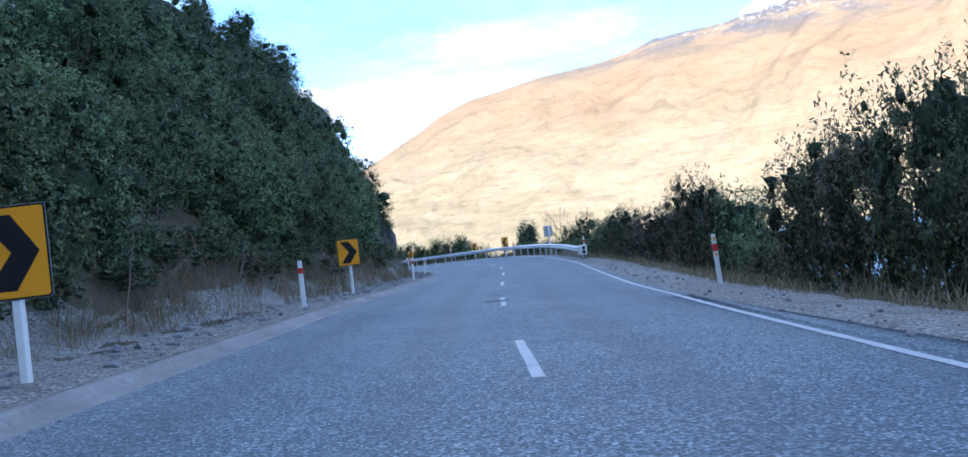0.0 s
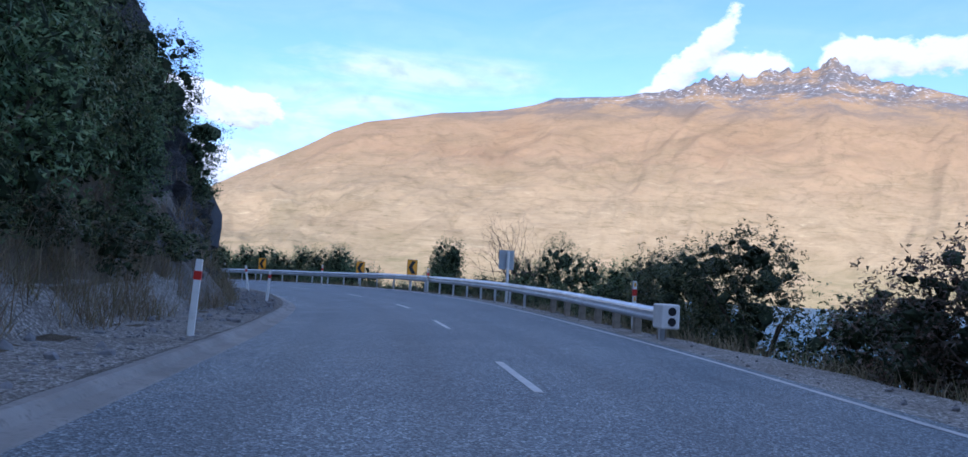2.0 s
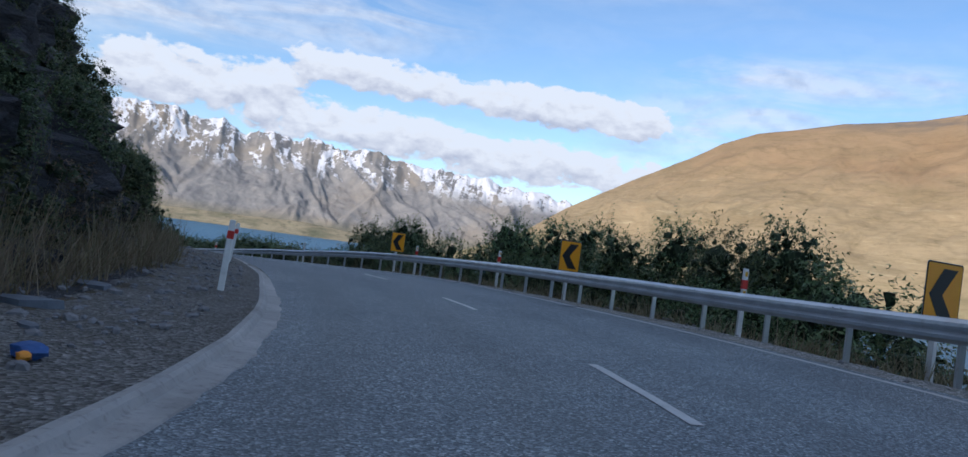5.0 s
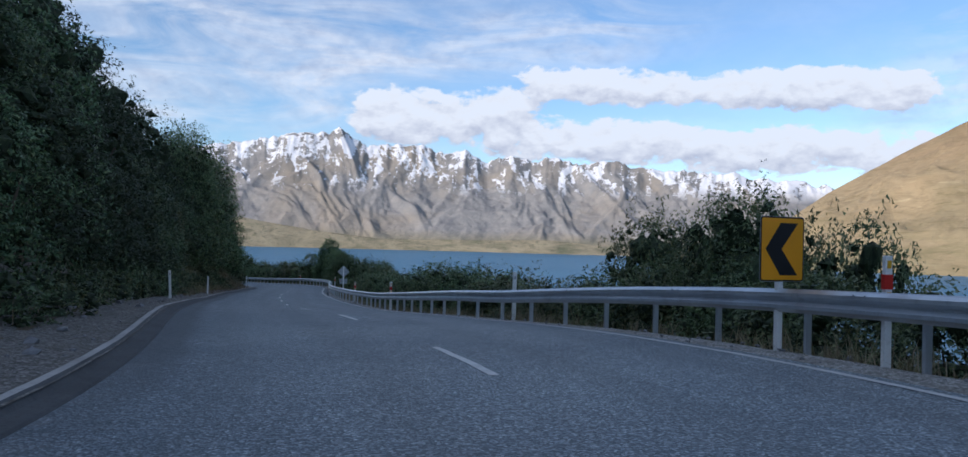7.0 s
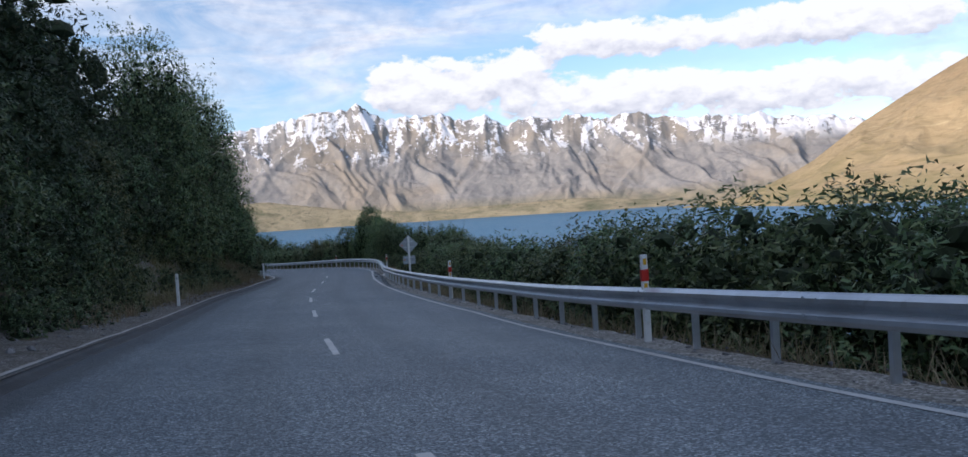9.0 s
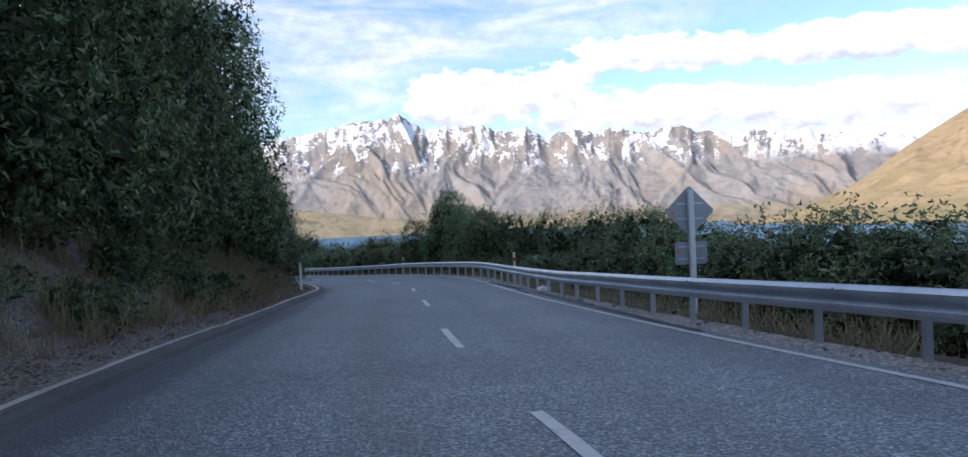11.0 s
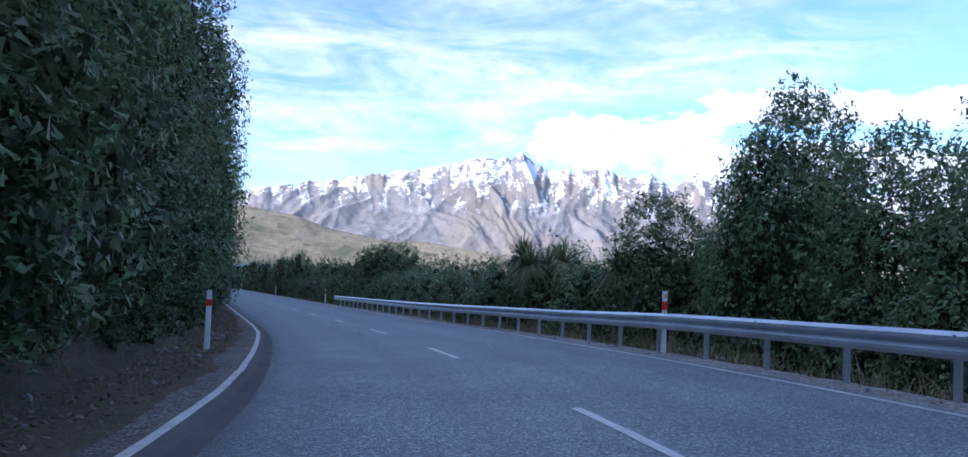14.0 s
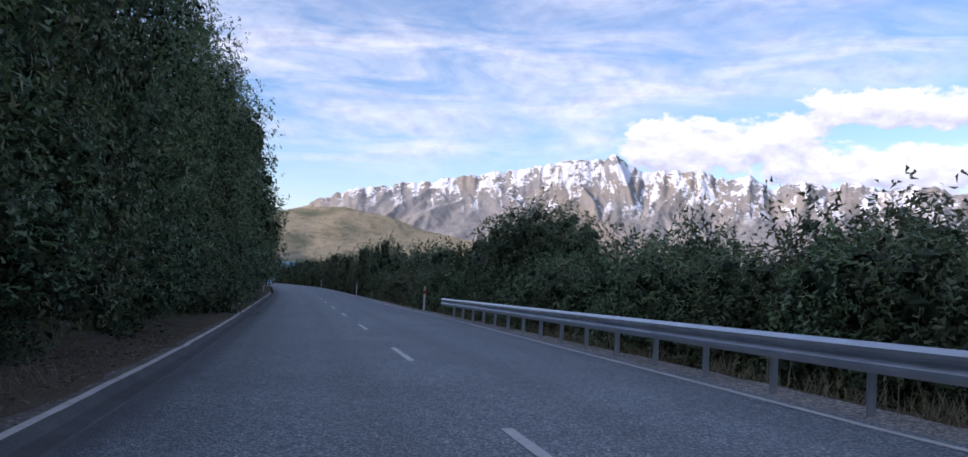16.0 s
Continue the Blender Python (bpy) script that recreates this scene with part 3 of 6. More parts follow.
TOE_L = [6.4, 6.4, 6.0, 5.9, 6.6, 7.6, 6.8, 6.0, 6.2, 5.6, 5.4, 5.9, 5.6, 5.8]
ROCK_S = [44, 52, 84, 94]
ROCK_W = [0, 1, 1, 0]


def line_at(s):
    k = np.array([np.interp(s, RS, RC[:, 0]), np.interp(s, RS, RC[:, 1]), np.interp(s, RS, RC[:, 2])])
    n = np.array([np.interp(s, RS, RN[:, 0]), np.interp(s, RS, RN[:, 1])])
    return k, n / np.linalg.norm(n)


def lumps(x, y, scale):
    return noise.noise((x / scale, y / scale, 0.37))


def rise(s, lat, x, y):
    """Height of the ground over the road's own surface at lat metres to the right of the centre line."""
    if -3.8 <= lat <= 4.6:
        return 0.0
    if lat > 4.6:
        d = lat - 4.6
        soft = 0.03 * lumps(x, y, 0.8)
        flat = float(np.interp(s, [38, 46], [1.2, 0.35]))
        if d < flat:
            return -0.05 * d + soft
        d -= flat
        drop = 0.58 * d if d < 60 else 0.58 * 60
        return -0.06 - drop * min(1, 0.35 + d / 5) + 0.35 * lumps(x, y, 3.0) * min(1, d / 2) + soft
    d = -lat
    toe = float(np.interp(s, TOE_S, TOE_L)) + 0.35 * lumps(x, y, 4.0)
    v = 0.09 + 0.05 * (d - 4.1) + 0.05 * lumps(x, y, 0.9) * min(1, d - 3.8)
    if d > toe:
        e = d - toe
        w = float(np.interp(s, ROCK_S, ROCK_W))
        t1 = 1.05 + 1.08 * w + 0.25 * lumps(s, 0, 9.0)
        h1 = 5.0 + 8.5 * w
        up = e * t1 if e * t1 < h1 else h1 + (e - h1 / t1) * 0.75
        v += up * min(1, 0.55 + e * 0.5) + (0.5 * lumps(x, y, 2.2) + 1.0 * lumps(x, y, 7.0)) * min(1, e / 3)
    return v


def place(s, lat, up=0.0):
    """The world place of a spot by the road, on the ground."""
    c, n = line_at(s)
    x, y = c[0] + n[0] * lat, c[1] + n[1] * lat
    k = float(np.interp(s, BANK_S, BANK_K))
    return Vector((x, y, c[2] + k * max(-5.5, min(5.5, lat)) + rise(s, lat, x, y) + up))


def heading(s):
    _, n = line_at(s)
    return math.atan2(n[1], n[0])


# ---- mesh helpers ----
def mesh_from(name, verts, faces, mats, smooth=False, uvs=None, index=None):
    me = bpy.data.meshes.new(name)
    me.from_pydata([tuple(v) for v in verts], [], faces)
    for m in mats if isinstance(mats, (list, tuple)) else [mats]:
        me.materials.append(m)
    if uvs is not None:
        layer = me.uv_layers.new(name="UVMap")
        ids = np.empty(len(me.loops), int)
        me.loops.foreach_get("vertex_index", ids)
        layer.data.foreach_set("uv", np.array(uvs, float)[ids].ravel())
    if index is not None:
        me.polygons.foreach_set("material_index", index)
    if smooth:
        me.polygons.foreach_set("use_smooth", [True] * len(me.polygons))
    me.update()
    return me


def part(name, me, parent, label=""):
    ob = new(name, me)
    ob.parent = parent
    if label:
        ob["label"] = label
    return ob


def root(name, m, label, category, group=""):
    ob = new(name)
    ob.empty_display_size = 0.2
    ob.matrix_world = m
    return tagged(ob, label, category, group)


def box_bm(bm, sx, sy, sz, at=(0, 0, 0), turn=None, bevel=0.0):
    m = Matrix.Translation(at) @ (turn or Matrix()) @ Matrix.Diagonal((sx, sy, sz, 1))
    made = bmesh.ops.create_cube(bm, size=1.0, matrix=m)
    if bevel:
        edges = {e for v in made["verts"] for e in v.link_edges}
        bmesh.ops.bevel(bm, geom=list(edges), offset=bevel, segments=1, affect="EDGES")
    return made


def bm_mesh(name, bm, mat, smooth=False):
    me = bpy.data.meshes.new(name)
    bm.to_mesh(me)
    bm.free()
    me.materials.append(mat)
    if smooth:
        me.polygons.foreach_set("use_smooth", [True] * len(me.polygons))
    return me


def box(name, sx, sy, sz, at, mat, bevel=0.0, turn=None):
    bm = bmesh.new()
    box_bm(bm, sx, sy, sz, at, turn, bevel)
    return bm_mesh(name, bm, mat)


def prism(name, outline, depth, mat):
    """An outline in x and z, thickened along y from 0 to depth."""
    n = len(outline)
    v = [(x, 0, z) for x, z in outline] + [(x, depth, z) for x, z in outline]
    f = [list(range(n)), list(range(2 * n - 1, n - 1, -1))] + [[(k + 1) % n, k, n + k, n + (k + 1) % n] for k in range(n)]
    return mesh_from(name, v, f, mat)


# ---- ground, road, kerb ----
def strip(name, s_list, lats, mat, up=0.0, uv=False, index=None, smooth=True, mats=None):
    verts, uvs, faces = [], [], []
    for s in s_list:
        row = [lt(s) if callable(lt) else lt for lt in lats]
        for lat in row:
            p = place(s, lat)
            verts.append((p.x, p.y, p.z + up))
            uvs.append((lat, s))
    w = len(lats)
    for i in range(len(s_list) - 1):
        for j in range(w - 1):
            a = i * w + j
            faces.append((a, a + 1, a + w + 1, a + w))
    return new(name, mesh_from(name, verts, faces, mat, smooth, uvs if uv else None))


S_FINE = list(np.arange(-38, 285, 1.0)) + list(np.arange(285, 480, 5.0))
tagged(strip("road", list(np.arange(-38, 285, 0.5)) + list(np.arange(285, 480, 5.0)), [-3.79, -3.4, -2.8, -1.4, 0.0, 1.4, 2.8, 3.6, lambda s: float(np.interp(s, EDGE_S, EDGE_L)) + 0.25 + 0.06 * lumps(s, 3, 0.7)], M_ASPHALT, 0.0, uv=True), "grey chip-sealed two-lane mountain road with worn wheel tracks", "road", kind="structure")
S_PALE, S_STONY, S_LITTER = [q for q in S_FINE if q <= 46], [q for q in S_FINE if 46 <= q <= 166], [q for q in S_FINE if q >= 166]
tagged(strip("verge", S_LITTER, [-7.4, -6.6, -5.8, -5.2, -4.7, -4.3, -4.05], M_EARTH, 0.004), "verge of brown leaf litter behind the kerb", "verge", kind="structure")
tagged(strip("verge", S_PALE, [-7.4, -6.6, -5.8, -5.2, -4.7, -4.3, -4.05], gravel("sandy gravel verge", 1.1, 1), 0.004), "pale sandy gravel verge below the bushy bank", "verge", kind="structure")
tagged(strip("verge", S_STONY, [-7.4, -6.6, -5.8, -5.2, -4.7, -4.3, -4.05], M_GRAVEL, 0.004), "stony gravel verge between kerb and bank", "verge", kind="structure")
def shoulder_edge(k):
    """Steps across the gravel strip, wide before the rail begins and narrow under it, with an uneven outer edge."""
    return lambda s: float(np.interp(s, EDGE_S, EDGE_L)) + 0.2 + k * (float(np.interp(s, [38, 46], [1.9, 0.72])) + 0.14 * lumps(s, 7.0, 1.3) + 0.08 * lumps(s, 2.0, 0.4))


tagged(strip("shoulder", list(np.arange(-38, 285, 0.5)) + list(np.arange(285, 480, 5.0)), [shoulder_edge(k) for k in (0, 0.3, 0.6, 0.85, 1.0)], M_SHOULDER, -0.004), "pale gravel shoulder under the guard rail", "shoulder", kind="structure")
S_BANK = list(np.arange(-38, 44, 0.6)) + list(np.arange(44, 96, 0.32)) + list(np.arange(96, 285, 0.6)) + list(np.arange(286, 470, 4.0))
# left bank, with the rock cutting as a stretch of its own
LATS_L = [-(5.4 + 0.25 * k) for k in range(27)] + [-(12.2 + 1.2 * k) for k in range(1, 10)]


def left_bank():
    verts, faces, index = [], [], []
    w = len(LATS_L)
    for s in S_BANK:
        rk = float(np.interp(s, ROCK_S, ROCK_W))
        _, n = line_at(s)
        for lat in LATS_L:
            p = place(s, lat)
            if rk > 0 and lat < -6:
                q = (p.x / 3, p.y / 3, p.z / 1.6)
                # slabs of slate: tilted layers that step out and back, broken by joints
                lay = p.z * 1.5 + 0.8 * s * 0.55 + 0.5 * noise.noise((s / 2, p.z / 2, 3.3))
                joint = noise.cell((s * 0.55 + 0.3 * p.z, math.floor(lay) * 0.7, 2.0))
                small = noise.cell((s * 1.7, p.z * 2.6 + s * 1.1, 9.0))
                push = rk * min(1, (-lat - 6) / 2) * (1.3 * (noise.ridged_multi_fractal(q, 0.8, 2.1, 4, 1.0, 2.0) / 2 - 0.5) + 0.55 * joint + 0.22 * small + 0.25 * (lay % 1.0))
                p.x += n[0] * push
                p.y += n[1] * push
            verts.append(p)
    for i in range(len(S_BANK) - 1):
        s = S_BANK[i]
        rk = float(np.interp(s, ROCK_S, ROCK_W))
        for j in range(w - 1):
            a = i * w + j
            faces.append((a, a + w, a + w + 1, a + 1))
            wild = noise.noise((s / 2.2, j / 2.5, 1.7))
            index.append(1 if rk * 1.1 + 0.35 * wild > 0.5 and j > 1 else 0)
    ob = new("bank", mesh_from("bank", verts, faces, [M_EARTH, M_ROCK], False, index=index))
    return tagged(ob, "steep roadside bank of leaf litter, dry grass and dark slate rock", "bank", kind="structure")


left_bank()
tagged(strip("slope", list(np.arange(-38, 285, 1.5)) + list(np.arange(286, 470, 5.0)), [lambda s: float(np.interp(s, EDGE_S, EDGE_L)) + 0.5, 4.9, 5.3, 5.9, 6.6, 7.5, 8.6, 10, 12, 15, 19, 24], M_EARTH, -0.035), "overgrown slope falling from the road to the lake", "slope", kind="structure")


def hill_ground():
    """The land round the road as one sheet: a high hill to the left, the fall to the lake on the right."""
    xs = np.arange(-760, 320, 9.0)
    ys = np.arange(-420, 620, 9.0)
    verts, faces = [], []
    for y in ys:
        for x in xs:
            d2 = (RC[:, 0] - x) ** 2 + (RC[:, 1] - y) ** 2
            k = int(d2.argmin())
            lat = (x - RC[k, 0]) * RN[k, 0] + (y - RC[k, 1]) * RN[k, 1]
            dist = math.sqrt(d2[k])
            side = -dist if lat < 0 else dist
            base = RC[k, 2]
            if side < 0:
                d = max(0.0, dist - 16)
                h = base + (9.0 if RS[k] < 250 else 4.0) + float(np.interp(RS[k], [230, 270], [0.72, 0.34])) * d if dist > 20 else base - 7.0
                h = min(h, 210 + 30 * lumps(x, y, 90)) + 3.0 * lumps(x, y, 25.0) * min(1, d / 10)
            else:
                h = base - 0.52 * max(0.0, dist - 6) - 2.5 if dist > 20 else base - 14.0
            # unseen rise behind the start, made high enough to block the sun
            if k < 3 and y < RC[0, 1]:
                back = RC[0, 1] - y
                h = max(h, base + 0.8 * max(0, back - 12)) if side < 60 else h
                h = min(h, 260)
            h = max(h, -60)
            verts.append((x, y, h))
    w = len(xs)
    for i in range(len(ys) - 1):
        for j in range(w - 1):
            a = i * w + j
            faces.append((a, a + 1, a + w + 1, a + w))
    return tagged(new("ground", mesh_from("ground", verts, faces, M_EARTH, True)), "bush-covered hillside above the lake road", "ground", kind="structure")


hill_ground()


def kerb_line():
    """Cast kerb with a sloping face and a flat channel where the bend is tight."""
    prof = [(-3.80, -0.02), (-3.83, 0.014), (-4.02, 0.03), (-4.07, 0.085), (-4.12, 0.11), (-4.22, 0.11), (-4.26, 0.05)]
    verts, faces, index = [], [], []
    ss = np.arange(-38, 300, 0.25)
    w = len(prof)
    for s in ss:
        c, n = line_at(s)
        k = float(np.interp(s, BANK_S, BANK_K))
        wide = float(np.interp(s, [60, 67, 82, 90], [0.0, 0.05, 0.05, 0]))
        broken = 0.35 * max(0, noise.noise((s / 1.7, 3.1, 0)) - 0.15)
        for q, (lat, z) in enumerate(prof):
            lat2 = -3.8 + (lat + 3.8) * float(np.interp(s, [58, 64, 88, 92], [1, 0.68, 0.68, 1])) + float(np.interp(s, KERB_S, KERB_L)) - (-0.35 * wide if q < 2 else wide)
            if q < 2:
                lat2 += 0.07 * noise.noise((s / 0.5, 1.3, 0)) * min(1, wide * 20)
            if q == w - 1:
                lat2, z = min(lat2, -4.3), 0.095
            z2 = z * (1 - broken) + 0.006 * noise.noise((s / 0.8, q, 5.0)) * (q > 2)
            verts.append((c[0] + n[0] * lat2, c[1] + n[1] * lat2, c[2] + k * lat2 + z2))
    for i in range(len(ss) - 1):
        for j in range(w - 1):
            a = i * w + j
            faces.append((a, a + w, a + w + 1, a + 1))
            index.append((3 if ss[i] > 170 else 1 if ss[i] > 61 else 0) if j == 4 else 2 if j == 5 else 1 if 61 < ss[i] < 91 else 4 if ss[i] > 96 else 0)
    return tagged(new("kerb", mesh_from("kerb", verts, faces, [M_KERB, M_KERB_TOP, M_GRAVEL, M_KERB_PAINT, M_KERB_TAR], index=index)), "worn cast concrete kerb along the inside edge", "kerb", kind="structure")


kerb_line()


def paint_patch(s0, s1, lat, width, seed):
    n = max(2, int((s1 - s0) / 0.5) + 1)
    verts, faces = [], []
    for k in range(n):
        s = s0 + (s1 - s0) * k / (n - 1)
        for side in (-0.5, 0.5):
            wob = 0.012 * noise.noise((s * 3, side * 7, seed))
            p = place(s, lat(s) + side * width + wob)
            verts.append((p.x, p.y, p.z + 0.006))
    for k in range(n - 1):
        faces.append((2 * k, 2 * k + 1, 2 * k + 3, 2 * k + 2))
    return mesh_from("paint", verts, faces, M_LINE)


DASH0 = [5.3 + 9.72 * k for k in range(-4, 11)] + [112.2 + 9.83 * k for k in range(4)] + [149.3] + [156.9 + 9.76 * k for k in range(31)]
marks = tagged(new("centre_line"), "dashed white centre line painted on the road", "road marking", kind="structure")
for k, s in enumerate(sorted(DASH0)):
    part("dash", paint_patch(s, s + 3.0, lambda q: 0.0, 0.11, k), marks)
tagged(new("edge_line", paint_patch(-38, 470, lambda q: float(np.interp(q, EDGE_S, EDGE_L)), 0.11, 99)), "solid white edge line along the shoulder", "road marking", kind="structure")


# ---- lake and mountains ----
LAKE = -38.0
HUB = (-60.0, 110.0)


def lake():
    v, f = [], []
    for r in (0, 300, 900, 2000, 3300, 4600):
        for k in range(72):
            a = 2 * math.pi * k / 72
            v.append((HUB[0] + r * math.cos(a), HUB[1] + r * math.sin(a), LAKE))
    for i in range(5):
        for k in range(72):
            a, b = i * 72 + k, i * 72 + (k + 1) % 72
            f.append((a, a + 72, b + 72, b))
    return tagged(new("water", mesh_from("water", v, f, water(), True)), "wind-rippled blue lake", "water", kind="structure")


lake()


def massif(name, mat, yaws, shore, ridge, tops, rows, rough, sharp, label, az_step=0.3, shape=1.0, back=True, often=0.2, slant=0.0, crest=0.0, fine=0.2, crest_from=0.0):
    """A mountain side from the lake's shore to its skyline, seen from the hub: by yaw, the shore's and the ridge's distance and the skyline's height in degrees."""
    y0, y1 = yaws[-1], yaws[0]
    az = np.arange(min(y0, y1), max(y0, y1) + 1e-6, az_step)
    xp = np.array(yaws[::-1] if yaws[0] > yaws[-1] else yaws)
    flip = (lambda q: np.array(q[::-1])) if yaws[0] > yaws[-1] else np.array
    R0, R1, E = np.interp(az, xp, flip(shore)), np.interp(az, xp, flip(ridge)), np.interp(az, xp, flip(tops))
    verts, faces = [], []
    total = rows + (5 if back else 0)
    for i, a in enumerate(az):
        ca, sa = math.cos(radians(a)), -math.sin(radians(a))
        top = R1[i] * math.tan(radians(E[i]))
        for j in range(total):
            if j < rows:
                u = j / (rows - 1)
                r = R0[i] + (R1[i] - R0[i]) * u
                z = LAKE - 3 + (top - LAKE + 3) * u**shape
            else:
                u = 1.0
                r = R1[i] + (j - rows + 1) * 60
                z = top - (j - rows + 1) * 55
            x, y = HUB[0] + r * sa, HUB[1] + r * ca
            n1 = noise.ridged_multi_fractal((x / sharp, y / sharp, z / (3 * sharp)), 0.95, 2.1, 6, 1.0, 2.0) - 1.1
            warp = 7.0 * noise.noise((a / 11, u * 1.4, 4.2)) + (2.5 if crest == 0 else 1.2) * noise.noise((a / 3.5, u * 4.0, 8.2)) + slant * u
            if crest_from == 0 and crest:
                # spurs that run down to both sides
                w2 = 3.0 * noise.noise((a / 9, u * 1.2, 4.2)) + 0.8 * noise.noise((a / 2.2, u * 4.0, 8.2))
                g1 = noise.ridged_multi_fractal(((a + w2 + 4.5 * u) * often, u * 0.8, 0.3), 1.0, 2.2, 5, 1.0, 2.0)
                g2 = noise.ridged_multi_fractal(((a + w2 - 5.5 * u) * often * 1.1 + 40, u * 0.8, 5.3), 1.0, 2.2, 5, 1.0, 2.0)
                gully = max(-0.4, max(g1, g2) - 1.35)
            else:
                gully = noise.ridged_multi_fractal(((a + warp) * often, u * 1.7 + 7, 0.3), 0.85, 2.1, 6, 1.0, 2.0) - 1.0
            n3 = noise.ridged_multi_fractal((x / (0.22 * sharp), y / (0.22 * sharp), z / sharp), 0.9, 2.1, 4, 1.0, 2.0) - 1.0
            fade = 1.0 if crest_from == 0 else 1.0 - 0.75 * max(0.0, (u - 0.8) / 0.2)
            amp = fade * rough * max(0.0, min(1.0, (z - LAKE) / 90)) * (0.35 + 0.65 * math.sin(math.pi * min(u, 0.93)))
            z2 = z + amp * ((0.55 - 0.5 * (crest_from == 0 and crest > 0)) * n1 + (0.75 + 0.45 * (crest_from == 0 and crest > 0)) * gully + fine * n3)
            if crest:
                teeth = noise.ridged_multi_fractal((a * 1.1, 3.3, u * 0.8), 0.75, 2.2, 4, 1.0, 2.0) - 1.1
                z2 += crest * teeth * (max(0.0, u - 0.45) ** 1.3 if crest_from == 0 else 0.45 * max(0.0, (u - 0.82) / 0.18) * max(0.0, min(1.0, (top - crest_from) / 120)))
            verts.append((x + amp * 0.4 * sa * gully, y + amp * 0.4 * ca * gully, z2))
    for i in range(len(az) - 1):
        for j in range(total - 1):
            a = i * total + j
            faces.append((a, a + 1, a + total + 1, a + total))
    return tagged(new(name, mesh_from(name, verts, faces, mat, True)), label, "mountain", kind="structure")


M_HILL, M_RANGE = mountain_material("tussock mountain", False), mountain_material("snowy schist mountain", True)
massif("mountain_near", M_HILL,
       [16.6, 12.8, 9.1, 7.9, 5.1, 3.6, 0.0, -3.5, -5, -7.2, -12.5, -17, -19.5, -21, -25, -30, -31.5, -33.5, -35.5, -39.8, -42.1, -47.6, -55, -75],
       [2480, 2200, 1800, 1780, 1720, 1710, 1700, 1700, 1700, 1700, 1720, 1750, 1755, 1760, 1790, 1830, 1850, 1880, 1910, 1980, 2010, 2080, 2100, 2000],
       [2520, 2500, 2550, 2580, 2650, 2700, 2800, 2850, 2880, 2900, 2950, 3000, 3000, 3000, 3000, 3080, 3110, 3150, 3180, 3200, 3190, 3150, 3100, 3000],
       [-0.8, -0.4, 1.1, 1.8, 3.9, 4.8, 6.8, 8.7, 9.6, 10.45, 11.4, 11.8, 12.3, 12.85, 13.0, 13.6, 14.2, 14.4, 14.5, 15.1, 13.8, 12.3, 12.0, 10.0],
       130, 34.0, 400.0, "tall tussock-brown mountain rising from the far shore", 0.15, 0.95, often=0.16, slant=9.0, fine=0.10, crest=55.0, crest_from=690.0)
massif("mountain_range", M_RANGE,
       [70, 66, 64, 62, 60, 57, 54, 48, 45, 42.5, 40.8, 39, 37.2, 33.4, 32, 30.3, 28.5, 26.8, 25.4, 24.4, 22.5, 21, 19.5, 17.4, 14.5, 11.3, 7.5, 5.8, 0],
       [3450] * 29,
       [4250] * 29,
       [1.0, 1.5, 2.0, 2.6, 3.3, 4.75, 5.1, 6.1, 6.7, 7.4, 7.35, 7.75, 6.75, 6.8, 6.2, 6.65, 5.7, 6.3, 5.8, 6.35, 5.65, 5.7, 6.1, 5.4, 5.4, 5.2, 4.7, 4.2, 3.5],
       120, 66.0, 200.0, "jagged snow-dusted grey mountain range across the lake", 0.11, 1.05, often=0.22, crest=30.0, fine=0.07)
massif("foothill", flats(), [90, 75, 66, 62, 60, 57.5, 54.5, 52, 48, 45.5, 41, 36, 30, 24, 18, 14],
       [2700, 2700, 2800, 2900, 3000, 3050, 3100, 3150, 3200, 3250, 3300, 3300, 3300, 3250, 3300, 3400],
       [3300, 3300, 3300, 3350, 3400, 3420, 3420, 3420, 3430, 3450, 3450, 3450, 3450, 3450, 3450, 3450],
       [2.0, 2.2, 2.4, 2.6, 3.1, 3.25, 2.7, 1.9, 1.3, 1.35, 0.6, 0.1, 0.15, 0.3, -0.2, -0.5], 26, 9.0, 260.0, "low brown foothills and pale flats at the far shore", 0.4, 1.0)


# ---- plants ----
def leaf_blades(pts, dirs, size, rng, long=1.3):
    """A pointed three-cornered leaf at each point, lying across its direction at a chance tilt."""
    n = len(pts)
    d = dirs + rng.normal(0, 0.62, (n, 3))
    d /= np.linalg.norm(d, axis=1)[:, None]
    a = np.cross(d, rng.normal(0, 1, (n, 3)))
    a /= np.linalg.norm(a, axis=1)[:, None] + 1e-9
    b = np.cross(d, a) * 0.82
    z = size * rng.uniform(0.6, 1.35, (n, 1))
    tip, root_ = pts + a * z * long * 0.55, pts - a * z * long * 0.45
    q = np.stack([root_ + b * z * 0.34, tip, root_ - b * z * 0.34 + d * z * 0.2], 1)
    return q.reshape(-1, 3)


def sphere_points(n, rng):
    v = rng.normal(0, 1, (n, 3))
    return v / np.linalg.norm(v, axis=1)[:, None]


